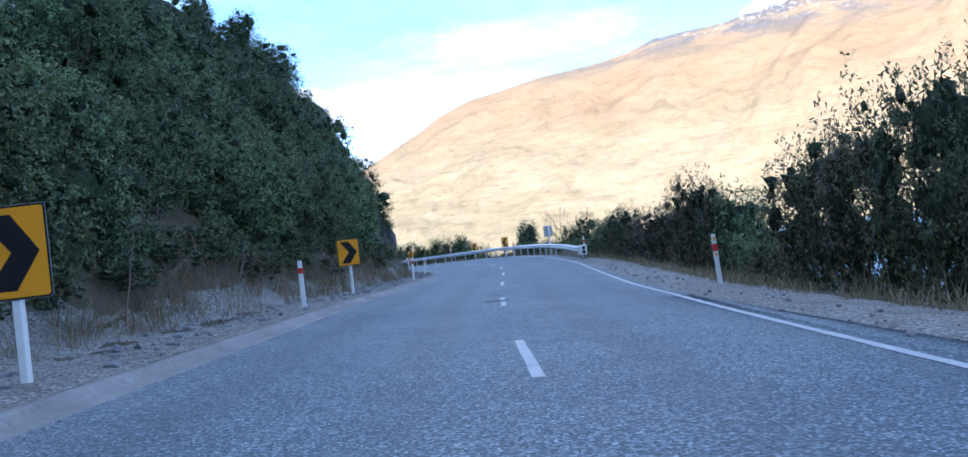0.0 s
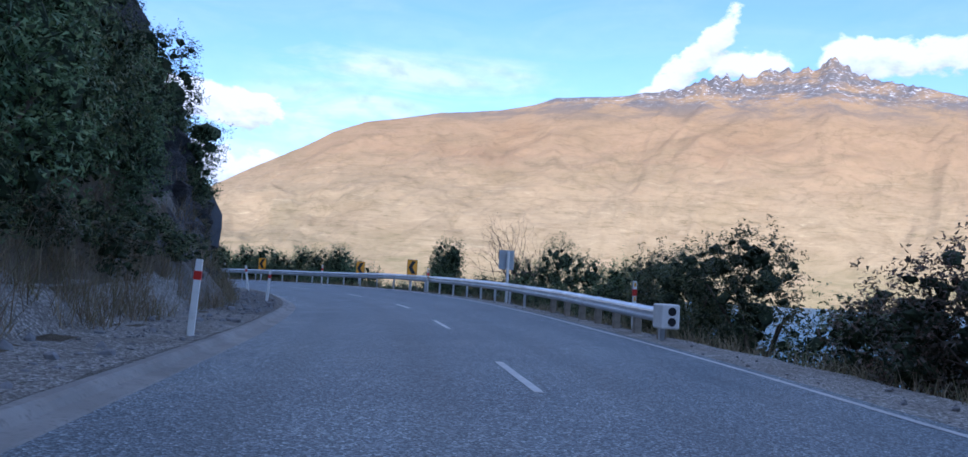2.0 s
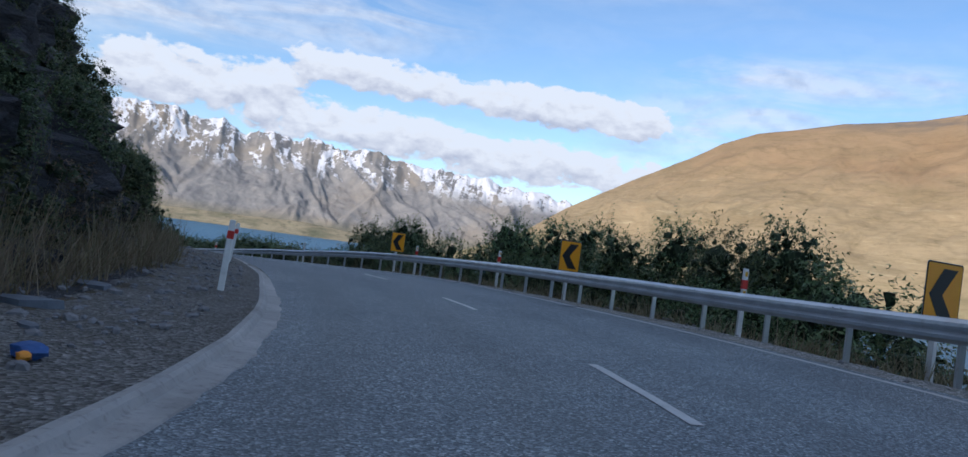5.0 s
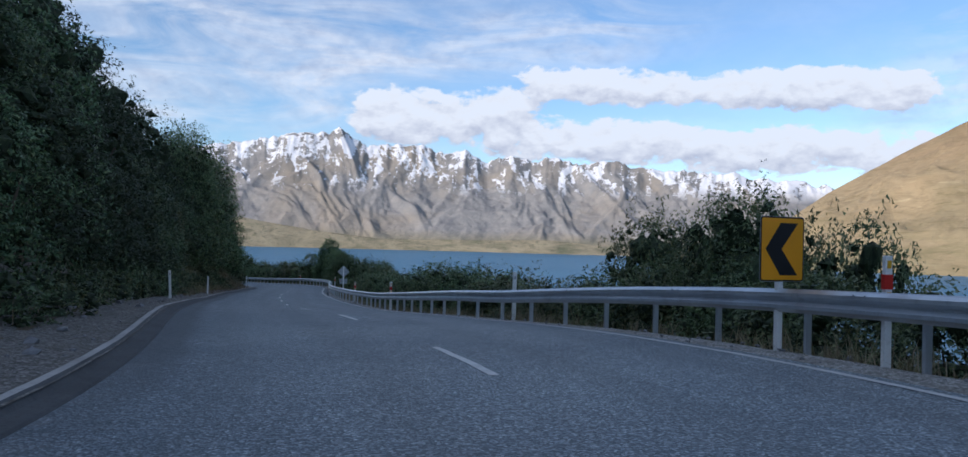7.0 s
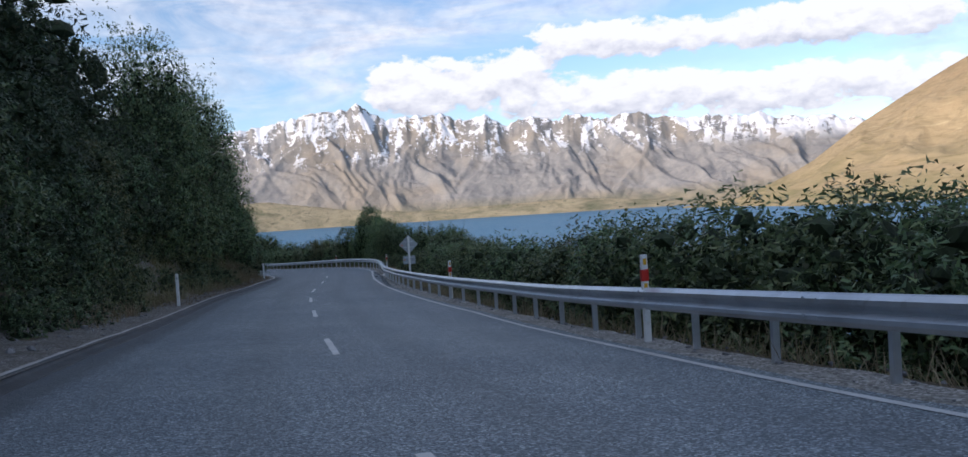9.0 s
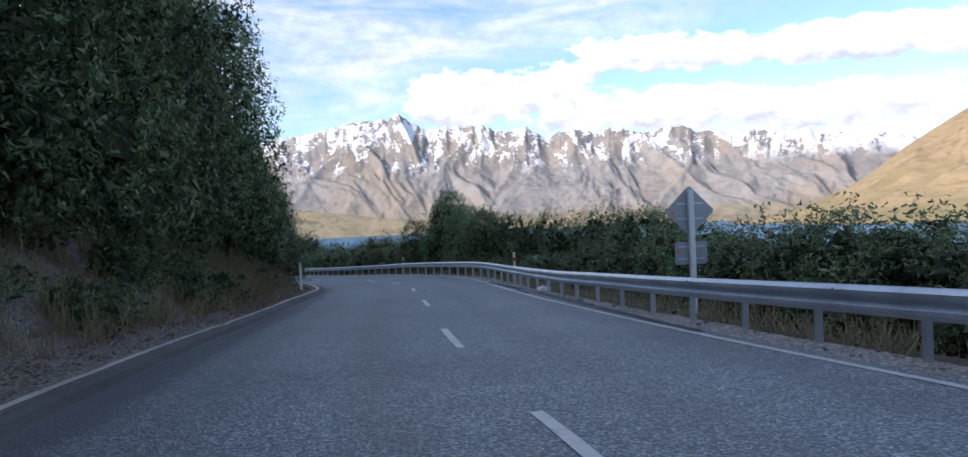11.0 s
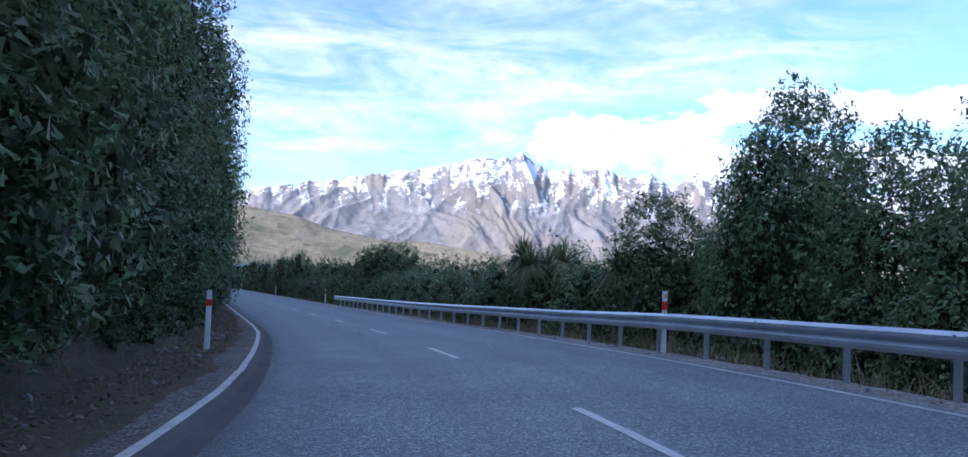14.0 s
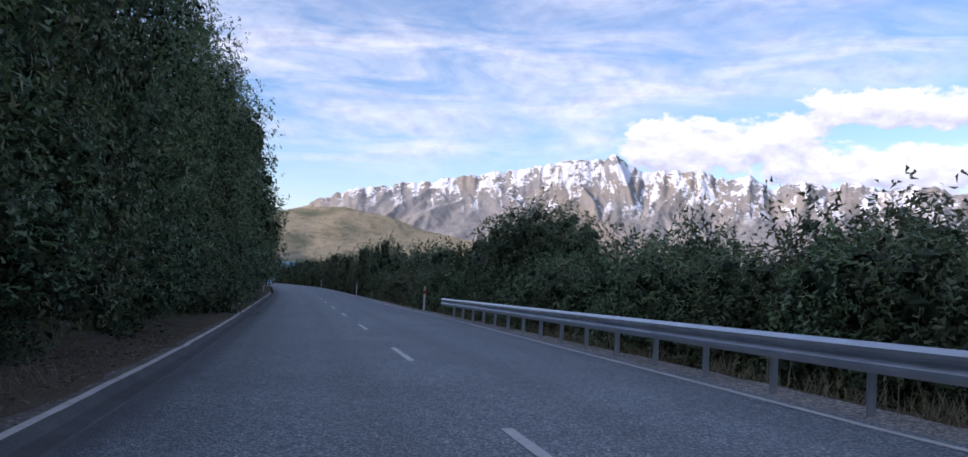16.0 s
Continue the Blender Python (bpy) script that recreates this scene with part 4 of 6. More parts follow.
def stems_mesh(name, paths, mat):
    """Tapered round stems along lists of (place, radius)."""
    verts, faces = [], []
    for path in paths:
        base = len(verts)
        for k, (p, r) in enumerate(path):
            q = path[min(k + 1, len(path) - 1)][0] - path[max(k - 1, 0)][0]
            q = q.normalized() if q.length > 1e-6 else Vector((0, 0, 1))
            a = q.orthogonal().normalized()
            b = q.cross(a)
            for m in range(5):
                t = 2 * math.pi * m / 5
                verts.append(p + r * (math.cos(t) * a + math.sin(t) * b))
        for k in range(len(path) - 1):
            for m in range(5):
                i, j = base + 5 * k + m, base + 5 * k + (m + 1) % 5
                faces.append((i, j, j + 5, i + 5))
    return mesh_from(name, verts, faces, mat, True)


def branches(rng, height, spread, count, radius, forks=2):
    paths, tips = [], []
    for k in range(count):
        a = 2 * math.pi * (k + rng.uniform(0, 0.8)) / count
        lean = rng.uniform(0.15, 1.0) * spread
        end = Vector((math.cos(a) * lean, math.sin(a) * lean, height * rng.uniform(0.65, 1.0)))
        path = []
        for q in range(5):
            t = q / 4
            p = Vector((end.x * t**1.4, end.y * t**1.4, end.z * t)) + Vector(rng.normal(0, 0.05 * height * t, 3))
            path.append((p, radius * (1 - 0.75 * t)))
        paths.append(path)
        tips.append(path[-1][0])
        for _ in range(forks):
            b = int(rng.integers(1, 4))
            s = path[b][0]
            e = s + Vector((rng.normal(0, 0.3) * spread, rng.normal(0, 0.3) * spread, rng.uniform(0.15, 0.4) * height))
            paths.append([(s, path[b][1] * 0.7), (s.lerp(e, 0.5) + Vector(rng.normal(0, 0.05, 3)), path[b][1] * 0.45), (e, path[b][1] * 0.15)])
            tips.append(e)
    return paths, tips


bm = bmesh.new()
bmesh.ops.create_icosphere(bm, subdivisions=1, radius=1.0)
BALL_V = np.array([tuple(p.co) for p in bm.verts])
bm.verts.index_update()
BALL_F = np.array([[q.index for q in f.verts] for f in bm.faces])
bm.free()


def crown(rng, clumps, cores, leaves, size, mat, long=1.35):
    """Many clumps: each has leaves all over what shows of it, round a ragged inside coloured dark for shade."""
    C = np.array([c for c, _ in clumps], float)
    R = np.array([r for _, r in clumps], float)

    def buried(p, own, share):
        far = np.linalg.norm(p[:, None] - C[None], axis=2) / R[None]
        far[np.arange(len(p)), own] = 9.0
        return (far < share).any(1)

    want = leaves // 5
    own = rng.choice(len(R), want * 6, p=R**1.9 / (R**1.9).sum())
    d = sphere_points(len(own), rng)
    q = rng.uniform(0, 1, len(own)) ** 0.8
    odd = rng.uniform(0.75, 1.3, (len(R), 3)) * np.array((1, 1, 0.9))
    apart = np.linalg.norm(C[:, None] - C[None], axis=2) / (R[:, None] + R[None])
    near_by = apart.argsort(1)[:, 1:6]
    mate = near_by[own, rng.integers(0, 5, len(own))]
    u = np.where(rng.uniform(0, 1, len(own)) < 0.5, rng.uniform(0, 0.9, len(own)), 0.0)
    mid_c = C[own] * (1 - u)[:, None] + C[mate] * u[:, None]
    mid_r = R[own] * (1 - u) + R[mate] * u
    pts = mid_c + d * odd[own] * (mid_r * (0.55 + 0.62 * q))[:, None]
    keep = ~buried(pts, own, 0.8) & (pts[:, 2] > 0.03) & (d[:, 2] > -0.75)
    pts, d = pts[keep][:want], d[keep][:want]
    # each sprig: leaves one after another along a short twig that points out and up
    n = len(pts)
    way = d + np.array((0, 0, 0.45)) + rng.normal(0, 0.45, (n, 3))
    way /= np.linalg.norm(way, axis=1)[:, None]
    along = np.tile(np.linspace(-0.7, 1.3, 5), n)[:, None]
    pts = np.repeat(pts, 5, 0) + np.repeat(way, 5, 0) * along * size * 1.25 + rng.normal(0, size * 0.42, (n * 5, 3))
    v = leaf_blades(pts, np.repeat(d, 5, 0) * 0.9 + np.array((0, 0, 0.6)), size, rng, long)
    leaf_f = np.arange(len(v)).reshape(-1, 3)
    vs, fs, base = [v], [leaf_f], len(v)
    # deeper leaves, larger, with the crown's inner shade put into their colour
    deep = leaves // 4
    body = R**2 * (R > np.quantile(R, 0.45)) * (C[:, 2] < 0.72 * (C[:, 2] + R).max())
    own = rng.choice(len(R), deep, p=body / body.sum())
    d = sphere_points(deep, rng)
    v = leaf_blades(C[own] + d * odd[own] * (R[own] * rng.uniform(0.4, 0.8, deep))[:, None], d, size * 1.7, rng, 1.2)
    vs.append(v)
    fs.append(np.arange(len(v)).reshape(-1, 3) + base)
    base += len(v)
    small, high, broad = np.quantile(R, 0.4), (C[:, 2] + R).max(), np.quantile(np.hypot(C[:, 0], C[:, 1]), 0.9)
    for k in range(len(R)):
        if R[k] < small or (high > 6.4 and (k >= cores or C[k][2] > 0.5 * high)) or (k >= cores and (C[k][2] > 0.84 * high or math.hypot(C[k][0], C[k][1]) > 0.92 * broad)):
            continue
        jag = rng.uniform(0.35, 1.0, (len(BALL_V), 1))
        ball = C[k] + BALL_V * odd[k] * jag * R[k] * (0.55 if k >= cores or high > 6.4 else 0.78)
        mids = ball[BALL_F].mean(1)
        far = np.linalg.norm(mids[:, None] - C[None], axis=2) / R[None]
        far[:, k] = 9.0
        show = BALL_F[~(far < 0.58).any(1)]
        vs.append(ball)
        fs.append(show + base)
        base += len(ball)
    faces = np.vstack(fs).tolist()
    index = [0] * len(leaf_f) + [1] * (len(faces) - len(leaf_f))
    return mesh_from("crown", np.vstack(vs), faces, [mat, L_INNER_SHADE], index=index)


def shrub(name, seed, height, width, clump_count, leaves, size, mat, label, category="shrub", long=1.35, upright=0.0, leaders=2):
    rng = np.random.default_rng(seed)
    ob = root(name, Matrix.Translation((0, 0, -500)), label, category)
    paths, tips = branches(rng, height * 0.62, width * 0.36, 4, 0.03 * height ** 0.8, 1)
    part("stem", stems_mesh("stem", paths, M_BARK), ob)
    cores = max(3, round(height / 0.9))
    clumps = []
    for k in range(cores):
        t = 0.16 + 0.62 * k / (cores - 1)
        off = 0.0 if cores == 3 else 0.1 * width
        clumps.append(((rng.normal(0, 1) * off, rng.normal(0, 1) * off, height * t), width * (0.285 - 0.13 * max(0.0, t - 0.3))))
    for k in range(clump_count):
        r = width * rng.uniform(0.085, 0.17)
        a = 2.4 * k + rng.uniform(0, 1.2)
        z = height * (0.05 + 0.87 * (k + rng.uniform(0, 1)) / clump_count)
        wide = math.sqrt(max(0.04, 1 - max(0.0, (z / height - 0.35) / 0.66) ** 2)) * (1 - upright * 0.6 * max(0, z / height - 0.2))
        q = rng.uniform(0.62, 1.05) * width * 0.40 * wide
        clumps.append(((math.cos(a) * q, math.sin(a) * q, max(z, r * 0.7)), r * (0.65 + 0.35 * wide)))
    # small shoots that stand out of the crown
    for k in range(clump_count // 2):
        a, z = rng.uniform(0, 2 * math.pi), height * rng.uniform(0.5, 0.98)
        wide = math.sqrt(max(0.04, 1 - max(0.0, (z / height - 0.35) / 0.66) ** 2)) * (1 - upright * 0.6 * max(0, z / height - 0.2))
        q = width * 0.47 * wide * rng.uniform(0.6, 1.05)
        clumps.append(((math.cos(a) * q, math.sin(a) * q, z), width * rng.uniform(0.035, 0.07)))
    # leading shoots that taper upwards over the crown
    for k in range(leaders):
        a, q = rng.uniform(0, 2 * math.pi), width * 0.36 * rng.uniform(0.0, 1.0)
        z0, tall, r = height * rng.uniform(0.72, 0.9), height * rng.uniform(0.14, 0.28), width * rng.uniform(0.045, 0.065)
        for m in range(5):
            t = m / 4
            clumps.append(((math.cos(a) * q * (1 + 0.1 * t), math.sin(a) * q * (1 + 0.1 * t), z0 + tall * t), r * (1.2 - 0.85 * t)))
    part("crown", crown(rng, clumps, cores, leaves, size, mat, long), ob)
    return ob


KINDS = {
    "near": [shrub("shrub", 1, 3.4, 3.4, 46, 7600, 0.068, L_DARK, "dense dark-green broadleaf shrub growing from the bank"),
             shrub("shrub", 2, 3.8, 3.4, 48, 7600, 0.066, L_DARK, "tall tangled dark-green bush on the bank"),
             shrub("shrub", 7, 3.2, 3.2, 46, 7600, 0.062, L_OLIVE, "olive-green broadleaf bush on the bank")],
    "deep": [shrub("shrub", 41, 3.5, 3.4, 50, 7000, 0.066, L_SHADED, "dark-green broadleaf shrub crowding the shaded bank, shade put into its leaf colour"),
             shrub("shrub", 42, 3.7, 3.3, 46, 7000, 0.064, L_SHADED, "tangled bush on the shaded bank, shade put into its leaf colour", leaders=3),
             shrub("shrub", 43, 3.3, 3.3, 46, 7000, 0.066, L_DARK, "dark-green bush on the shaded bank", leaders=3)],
    "gloom": [shrub("tree", 44, 5.4, 4.4, 40, 4200, 0.098, L_SHADED, "evergreen tree above the shaded bank, shade put into its leaf colour", "tree", upright=0.4, leaders=3),
              shrub("tree", 45, 5.0, 4.6, 44, 4200, 0.098, L_SHADED, "spreading bush tree above the shaded bank, shade put into its leaf colour", "tree", upright=0.3, leaders=3)],
    # leaf colour lightened here to stand for brighter light on the first stretch
    "start": [shrub("shrub", 5, 3.4, 3.4, 50, 7000, 0.07, L_LIGHTER, "dense mid-green broadleaf shrub growing from the bank, leaves lightened for brighter light"),
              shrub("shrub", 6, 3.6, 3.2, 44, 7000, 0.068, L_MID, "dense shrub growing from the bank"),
              shrub("shrub", 8, 3.4, 3.4, 50, 7000, 0.066, L_LIGHTER, "tangled mid-green bush growing from the bank, leaves lightened for brighter light", leaders=4)],
    "back": [shrub("tree", 3, 5.4, 4.4, 40, 4200, 0.098, L_MID, "evergreen tree with a dense dark crown above the road", "tree", upright=0.4, leaders=4),
             shrub("tree", 4, 5.0, 4.6, 40, 4200, 0.098, L_DARK, "spreading dark-green bush tree on the hillside", "tree", upright=0.3, leaders=3)],
    "big": [shrub("tree", 9, 9.0, 5.6, 110, 13000, 0.098, L_DARK, "tall evergreen tree with a dense dark crown over the road", "tree", upright=0.3, leaders=4),
            shrub("tree", 10, 8.6, 5.4, 110, 13000, 0.098, L_MID, "tall leafy evergreen tree standing over the road", "tree", upright=0.35, leaders=5)],
    "tower": [shrub("tree", 23, 7.0, 4.4, 170, 26000, 0.092, L_LIGHTER, "tall green leafy tree behind the guard rail", "tree", upright=0.8, leaders=3),
              shrub("tree", 24, 6.6, 4.2, 160, 22000, 0.092, L_MID, "tall green tree with upright shoots behind the guard rail", "tree", upright=0.4, leaders=3)],
    "hedge": [shrub("bush", 11, 2.6, 3.0, 38, 5600, 0.066, L_LIGHTER, "fresh-green leafy bush behind the guard rail", "bush", leaders=3),
              shrub("bush", 12, 2.6, 3.0, 38, 5600, 0.064, L_OLIVE, "olive-green scrub behind the guard rail", "bush", leaders=2),
              shrub("bush", 13, 2.4, 3.0, 36, 5600, 0.062, L_MID, "low tangled mid-green scrub on the lakeside slope", "bush", leaders=3)],
    "low": [shrub("bush", 16, 1.1, 1.7, 20, 1200, 0.055, L_DARK, "low dark-green undergrowth at the foot of the bank", "bush"),
            shrub("bush", 17, 1.0, 1.8, 20, 1200, 0.055, L_OLIVE, "low olive undergrowth at the foot of the bank", "bush")],
    "rust": [shrub("bush", 14, 2.6, 3.0, 42, 6600, 0.054, L_RUST, "brownish scrubby bush beside the gravel shoulder", "bush", leaders=6),
             shrub("bush", 15, 2.8, 3.0, 42, 6600, 0.056, L_OLIVE, "scrubby olive bush beside the gravel shoulder", "bush", leaders=5)],
    "brown": [shrub("bush", 18, 1.3, 1.8, 24, 1700, 0.048, L_RUST, "low brown twiggy bush at the foot of the rock", "bush"),
              shrub("bush", 19, 1.2, 1.9, 24, 1700, 0.048, L_OLIVE, "low olive bush at the foot of the rock", "bush")],
    "tall": [shrub("tree", 21, 4.4, 3.2, 56, 7600, 0.07, L_MID, "upright mid-green tree on the lakeside slope", "tree", upright=0.45, leaders=3),
             shrub("tree", 22, 4.6, 3.4, 56, 7600, 0.068, L_OLIVE, "upright olive-green tree on the lakeside slope", "tree", upright=0.4, leaders=3)],
    "far": [shrub("bush", 31, 3.0, 4.4, 26, 1500, 0.125, L_DARK, "dark roadside bush in the distance", "bush"),
            shrub("bush", 32, 3.2, 4.4, 26, 1500, 0.125, L_OLIVE, "green roadside bush in the distance", "bush")],
}
rng = np.random.default_rng(11)


def plant(kind, s, lat, top, width=None, pick=None):
    """A plant rooted at the spot, whose crown reaches top metres over the road's surface (or is that tall, if above a bank)."""
    some = KINDS[kind]
    src = some[int(rng.integers(len(some))) if pick is None else pick]
    p = place(s, lat)
    c, _ = line_at(s)
    full = FULL.get(src.name) or float(np.quantile([v.co.z for o in src.children if o.name.startswith("crown") for v in o.data.vertices], 0.985))
    FULL[src.name] = full
    tall = top - (p.z - c[2]) + 0.3 if lat > 0 else top
    q = max(0.35, tall / full)
    w = width or min(1.6, max(0.6, q)) * rng.uniform(0.95, 1.15)
    ob = copy_thing(src, Matrix.Translation((p.x, p.y, p.z - 0.3)) @ Euler((rng.uniform(-0.08, 0.08), rng.uniform(-0.08, 0.08), rng.uniform(0, 6.28))).to_matrix().to_4x4())
    ob.scale = (w, w, q)
    return ob


FULL = {}


def mass(name, spots, label, category):
    """Plants too many to tell apart, joined into one mass: kind, s, lat, height and width of each."""
    vs, fs, ms, base, mats = [], [], [], 0, []
    cache = {}
    for kind, s, lat, tall, wide in spots:
        src = KINDS[kind][int(rng.integers(len(KINDS[kind])))]
        if src.name not in cache:
            me = next(o for o in src.children if o.name.startswith("crown")).data
            co = np.empty(len(me.vertices) * 3)
            me.vertices.foreach_get("co", co)
            fc = np.empty(len(me.loops), int)
            me.loops.foreach_get("vertex_index", fc)
            mi = np.empty(len(me.polygons), int)
            me.polygons.foreach_get("material_index", mi)
            cache[src.name] = (co.reshape(-1, 3), fc.reshape(-1, 3), mi, [m for m in me.materials])
        co, fc, mi, own = cache[src.name]
        for m in own:
            if m not in mats:
                mats.append(m)
        a = rng.uniform(0, 6.28)
        k = tall / np.quantile(co[:, 2], 0.985)
        p = place(s, lat)
        turn_ = np.array(((math.cos(a) * wide, -math.sin(a) * wide, 0), (math.sin(a) * wide, math.cos(a) * wide, 0), (0, 0, k)))
        vs.append(co @ turn_.T + np.array((p.x, p.y, p.z - 0.15)))
        fs.append(fc + base)
        ms.append(np.array([mats.index(m) for m in own])[mi])
        base += len(co)
    return tagged(new(name, mesh_from(name, np.vstack(vs), np.vstack(fs).tolist(), mats, index=np.hstack(ms))), label, category, kind="stuff")


def sown(kind, s0, s1, step, lat, tall, wander=0.4, vary=0.3):
    out, s = [], s0
    while s < s1:
        q = tall * rng.uniform(1 - vary, 1 + vary)
        out.append((kind, s, lat + rng.uniform(-wander, wander), q, rng.uniform(0.8, 1.2)))
        s += step * rng.uniform(0.8, 1.2)
    return out


def row(kind, s0, s1, step, lat, top, wander=0.5, vary=0.15, width=None):
    s = s0 + rng.uniform(0, step * 0.5)
    while s < s1:
        lt = lat(s) if callable(lat) else lat
        tp = top(s) if callable(top) else top
        plant(kind, s, lt + rng.uniform(-wander, wander), tp * rng.uniform(1 - vary, 1 + vary), width)
        s += step * rng.uniform(0.8, 1.2)


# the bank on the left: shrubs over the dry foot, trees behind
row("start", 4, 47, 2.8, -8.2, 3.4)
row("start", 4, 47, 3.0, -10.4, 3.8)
row("back", 8, 26, 3.6, -13.0, 4.4)
row("back", 26, 48, 3.6, -13.0, 5.4)
plant("start", 41.0, -8.5, 5.4, 1.1)
plant("back", 36.5, -9.8, 6.4, 1.0)
plant("back", 43.0, -9.2, 6.2, 1.0)
row("back", 24, 48, 4.2, -17.0, 5.8)
plant("near", 38.0, -8.3, 4.6, 1.05)
plant("near", 42.5, -8.2, 4.6, 1.1)
plant("near", 45.0, -8.6, 4.0, 1.0)
row("near", 45, 56, 2.8, -8.2, 2.4, 0.8, 0.3)
row("near", 48, 62, 4.0, -10.6, 2.2, 1.0, 0.3)
plant("near", 62.5, -7.3, 1.7, 0.6)
plant("near", 60.0, -7.6, 1.3, 0.5)
row("back", 46, 60, 3.2, -12.6, 2.8, 0.6)
row("back", 46, 60, 3.4, -15.6, 3.2, 0.6)
row("back", 50, 62, 4.0, -18.0, 3.0)
plant("near", 86.5, -9.0, 1.3, 0.5)
plant("near", 89.6, -7.5, 1.6, 0.6)
plant("near", 91.4, -7.6, 1.5, 0.6)
plant("near", 84.5, -7.9, 2.0, 0.65)
plant("near", 81.0, -8.3, 1.8, 0.6)
plant("near", 79.0, -8.6, 1.2, 0.5)
plant("near", 76.5, -10.2, 1.7, 0.6)
plant("near", 66.0, -8.0, 1.2, 0.5)
plant("near", 72.5, -8.6, 1.1, 0.45)
plant("near", 82.0, -9.6, 1.2, 0.45)
plant("near", 54.0, -7.6, 1.4, 0.6)
plant("near", 57.5, -8.6, 1.8, 0.7)
row("near", 89, 106, 3.0, -10.8, 1.4)
row("brown", 70, 96, 1.6, -7.7, 1.2, 0.5, 0.3)
row("brown", 74, 94, 2.0, -8.7, 1.2, 0.5, 0.3)
row("brown", 50, 70, 2.6, -7.2, 0.9, 0.4, 0.4)
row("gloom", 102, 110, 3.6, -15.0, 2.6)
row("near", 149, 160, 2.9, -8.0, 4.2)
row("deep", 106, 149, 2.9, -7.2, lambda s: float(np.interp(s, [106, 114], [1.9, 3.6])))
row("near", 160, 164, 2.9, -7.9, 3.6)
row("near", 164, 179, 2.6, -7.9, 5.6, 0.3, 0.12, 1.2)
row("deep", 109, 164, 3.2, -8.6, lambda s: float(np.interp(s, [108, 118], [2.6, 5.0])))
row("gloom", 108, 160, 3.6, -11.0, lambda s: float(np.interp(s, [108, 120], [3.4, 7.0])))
row("back", 148, 176, 4.6, -15.5, 8.0)
row("big", 161, 181, 3.6, -7.7, 10.6, 0.3, 0.08, 1.08)
row("near", 176, 182, 2.9, lambda s: float(np.interp(s, [176, 182, 190, 200, 214, 235, 250, 290], [-7.2, -6.8, -6.3, -6.8, -6.6, -6.6, -6.1, -5.8])), 3.8, 0.3, 0.15, 1.25)
row("near", 189, 272, 2.9, lambda s: float(np.interp(s, [176, 182, 190, 200, 214, 235, 250, 290], [-7.2, -6.8, -6.3, -6.8, -6.6, -6.6, -6.1, -5.8])), 3.8, 0.3, 0.15, 1.25)
row("near", 188, 204, 2.8, -7.6, 5.0, 0.3)
plant("near", 197.0, -6.4, 5.2, 1.25)
plant("near", 200.0, -6.3, 6.0, 1.3)
row("near", 204, 264, 2.6, lambda s: float(np.interp(s, [182, 190, 200, 214, 235, 250, 290], [-7.6, -6.8, -7.4, -7.2, -7.2, -6.6, -6.0])), 5.5, 0.3, 0.12, 1.3)
row("big", 180, 204, 4.6, -9.9, 7.6, 0.4, 0.1, 0.95)
row("big", 204, 268, 4.0, lambda s: float(np.interp(s, [204, 230, 264], [-7.6, -7.1, -6.4])), lambda s: float(np.interp(s, [204, 230, 264], [8.6, 9.6, 10.5])), 0.3, 0.08, 1.0)
row("big", 182, 206, 5.0, -12.5, 9.6)
row("near", 189, 250, 3.6, -6.6, 2.0, 0.3, 0.2, 0.9)
row("near", 181, 190, 2.4, -8.0, 3.4, 0.3)
row("back", 264, 330, 3.6, -7.0, 8.5)
# the lakeside
for s, lat, top in ((7.5, 8.6, 3.2), (10.0, 8.2, 3.4), (12.8, 8.2, 3.5), (15.5, 8.4, 3.3), (18.2, 8.6, 3.1), (20.5, 8.2, 2.9), (10, 10.6, 3.6), (17, 10.8, 3.3)):
    plant("rust", s, lat, top, 1.1)
row("hedge", 25, 31, 1.7, 9.2, 0.5, 0.4, 0.2, 0.85)
row("rust", 31.5, 36.5, 1.9, 8.4, 3.0, 0.4, 0.12, 1.05)
row("rust", 36.5, 42, 2.1, 8.0, lambda s: float(np.interp(s, [36, 42], [2.2, 1.1])))
row("hedge", 32, 41, 2.6, 10.6, 2.4)
row("tall", 44, 51, 2.4, 7.6, 2.6, 0.4)
row("hedge", 51, 74, 2.5, 7.4, 1.1, 0.5, 0.25)
for s, lat, top in ((62.3, 9.2, 3.0), (60.0, 9.0, 2.3), (66.0, 9.6, 2.2), (56.0, 9.0, 2.0), (72.0, 8.0, 3.2), (74.2, 8.8, 2.6), (53.5, 8.6, 2.2)):
    plant("tall", s, lat, top, 0.95)
row("hedge", 75, 86, 2.6, 8.6, 0.5, 0.5, 0.3)
row("tall", 86, 93, 2.0, 8.4, 2.7, 0.4, 0.1, 1.0)
row("tall", 95, 102, 2.0, 8.6, 2.8, 0.4, 0.1, 1.05)
row("hedge", 84, 104, 2.4, 9.4, 1.9, 0.5, 0.15)
row("hedge", 84, 112, 2.4, 7.2, 1.2, 0.5, 0.25)
row("tall", 110.5, 117, 1.9, 9.4, 2.8, 0.4, 0.1, 1.1)
row("hedge", 109, 116, 2.0, 10.6, 2.3, 0.4, 0.1, 1.2)
row("hedge", 109.5, 115, 2.2, 8.2, 1.5, 0.3, 0.1, 1.0)
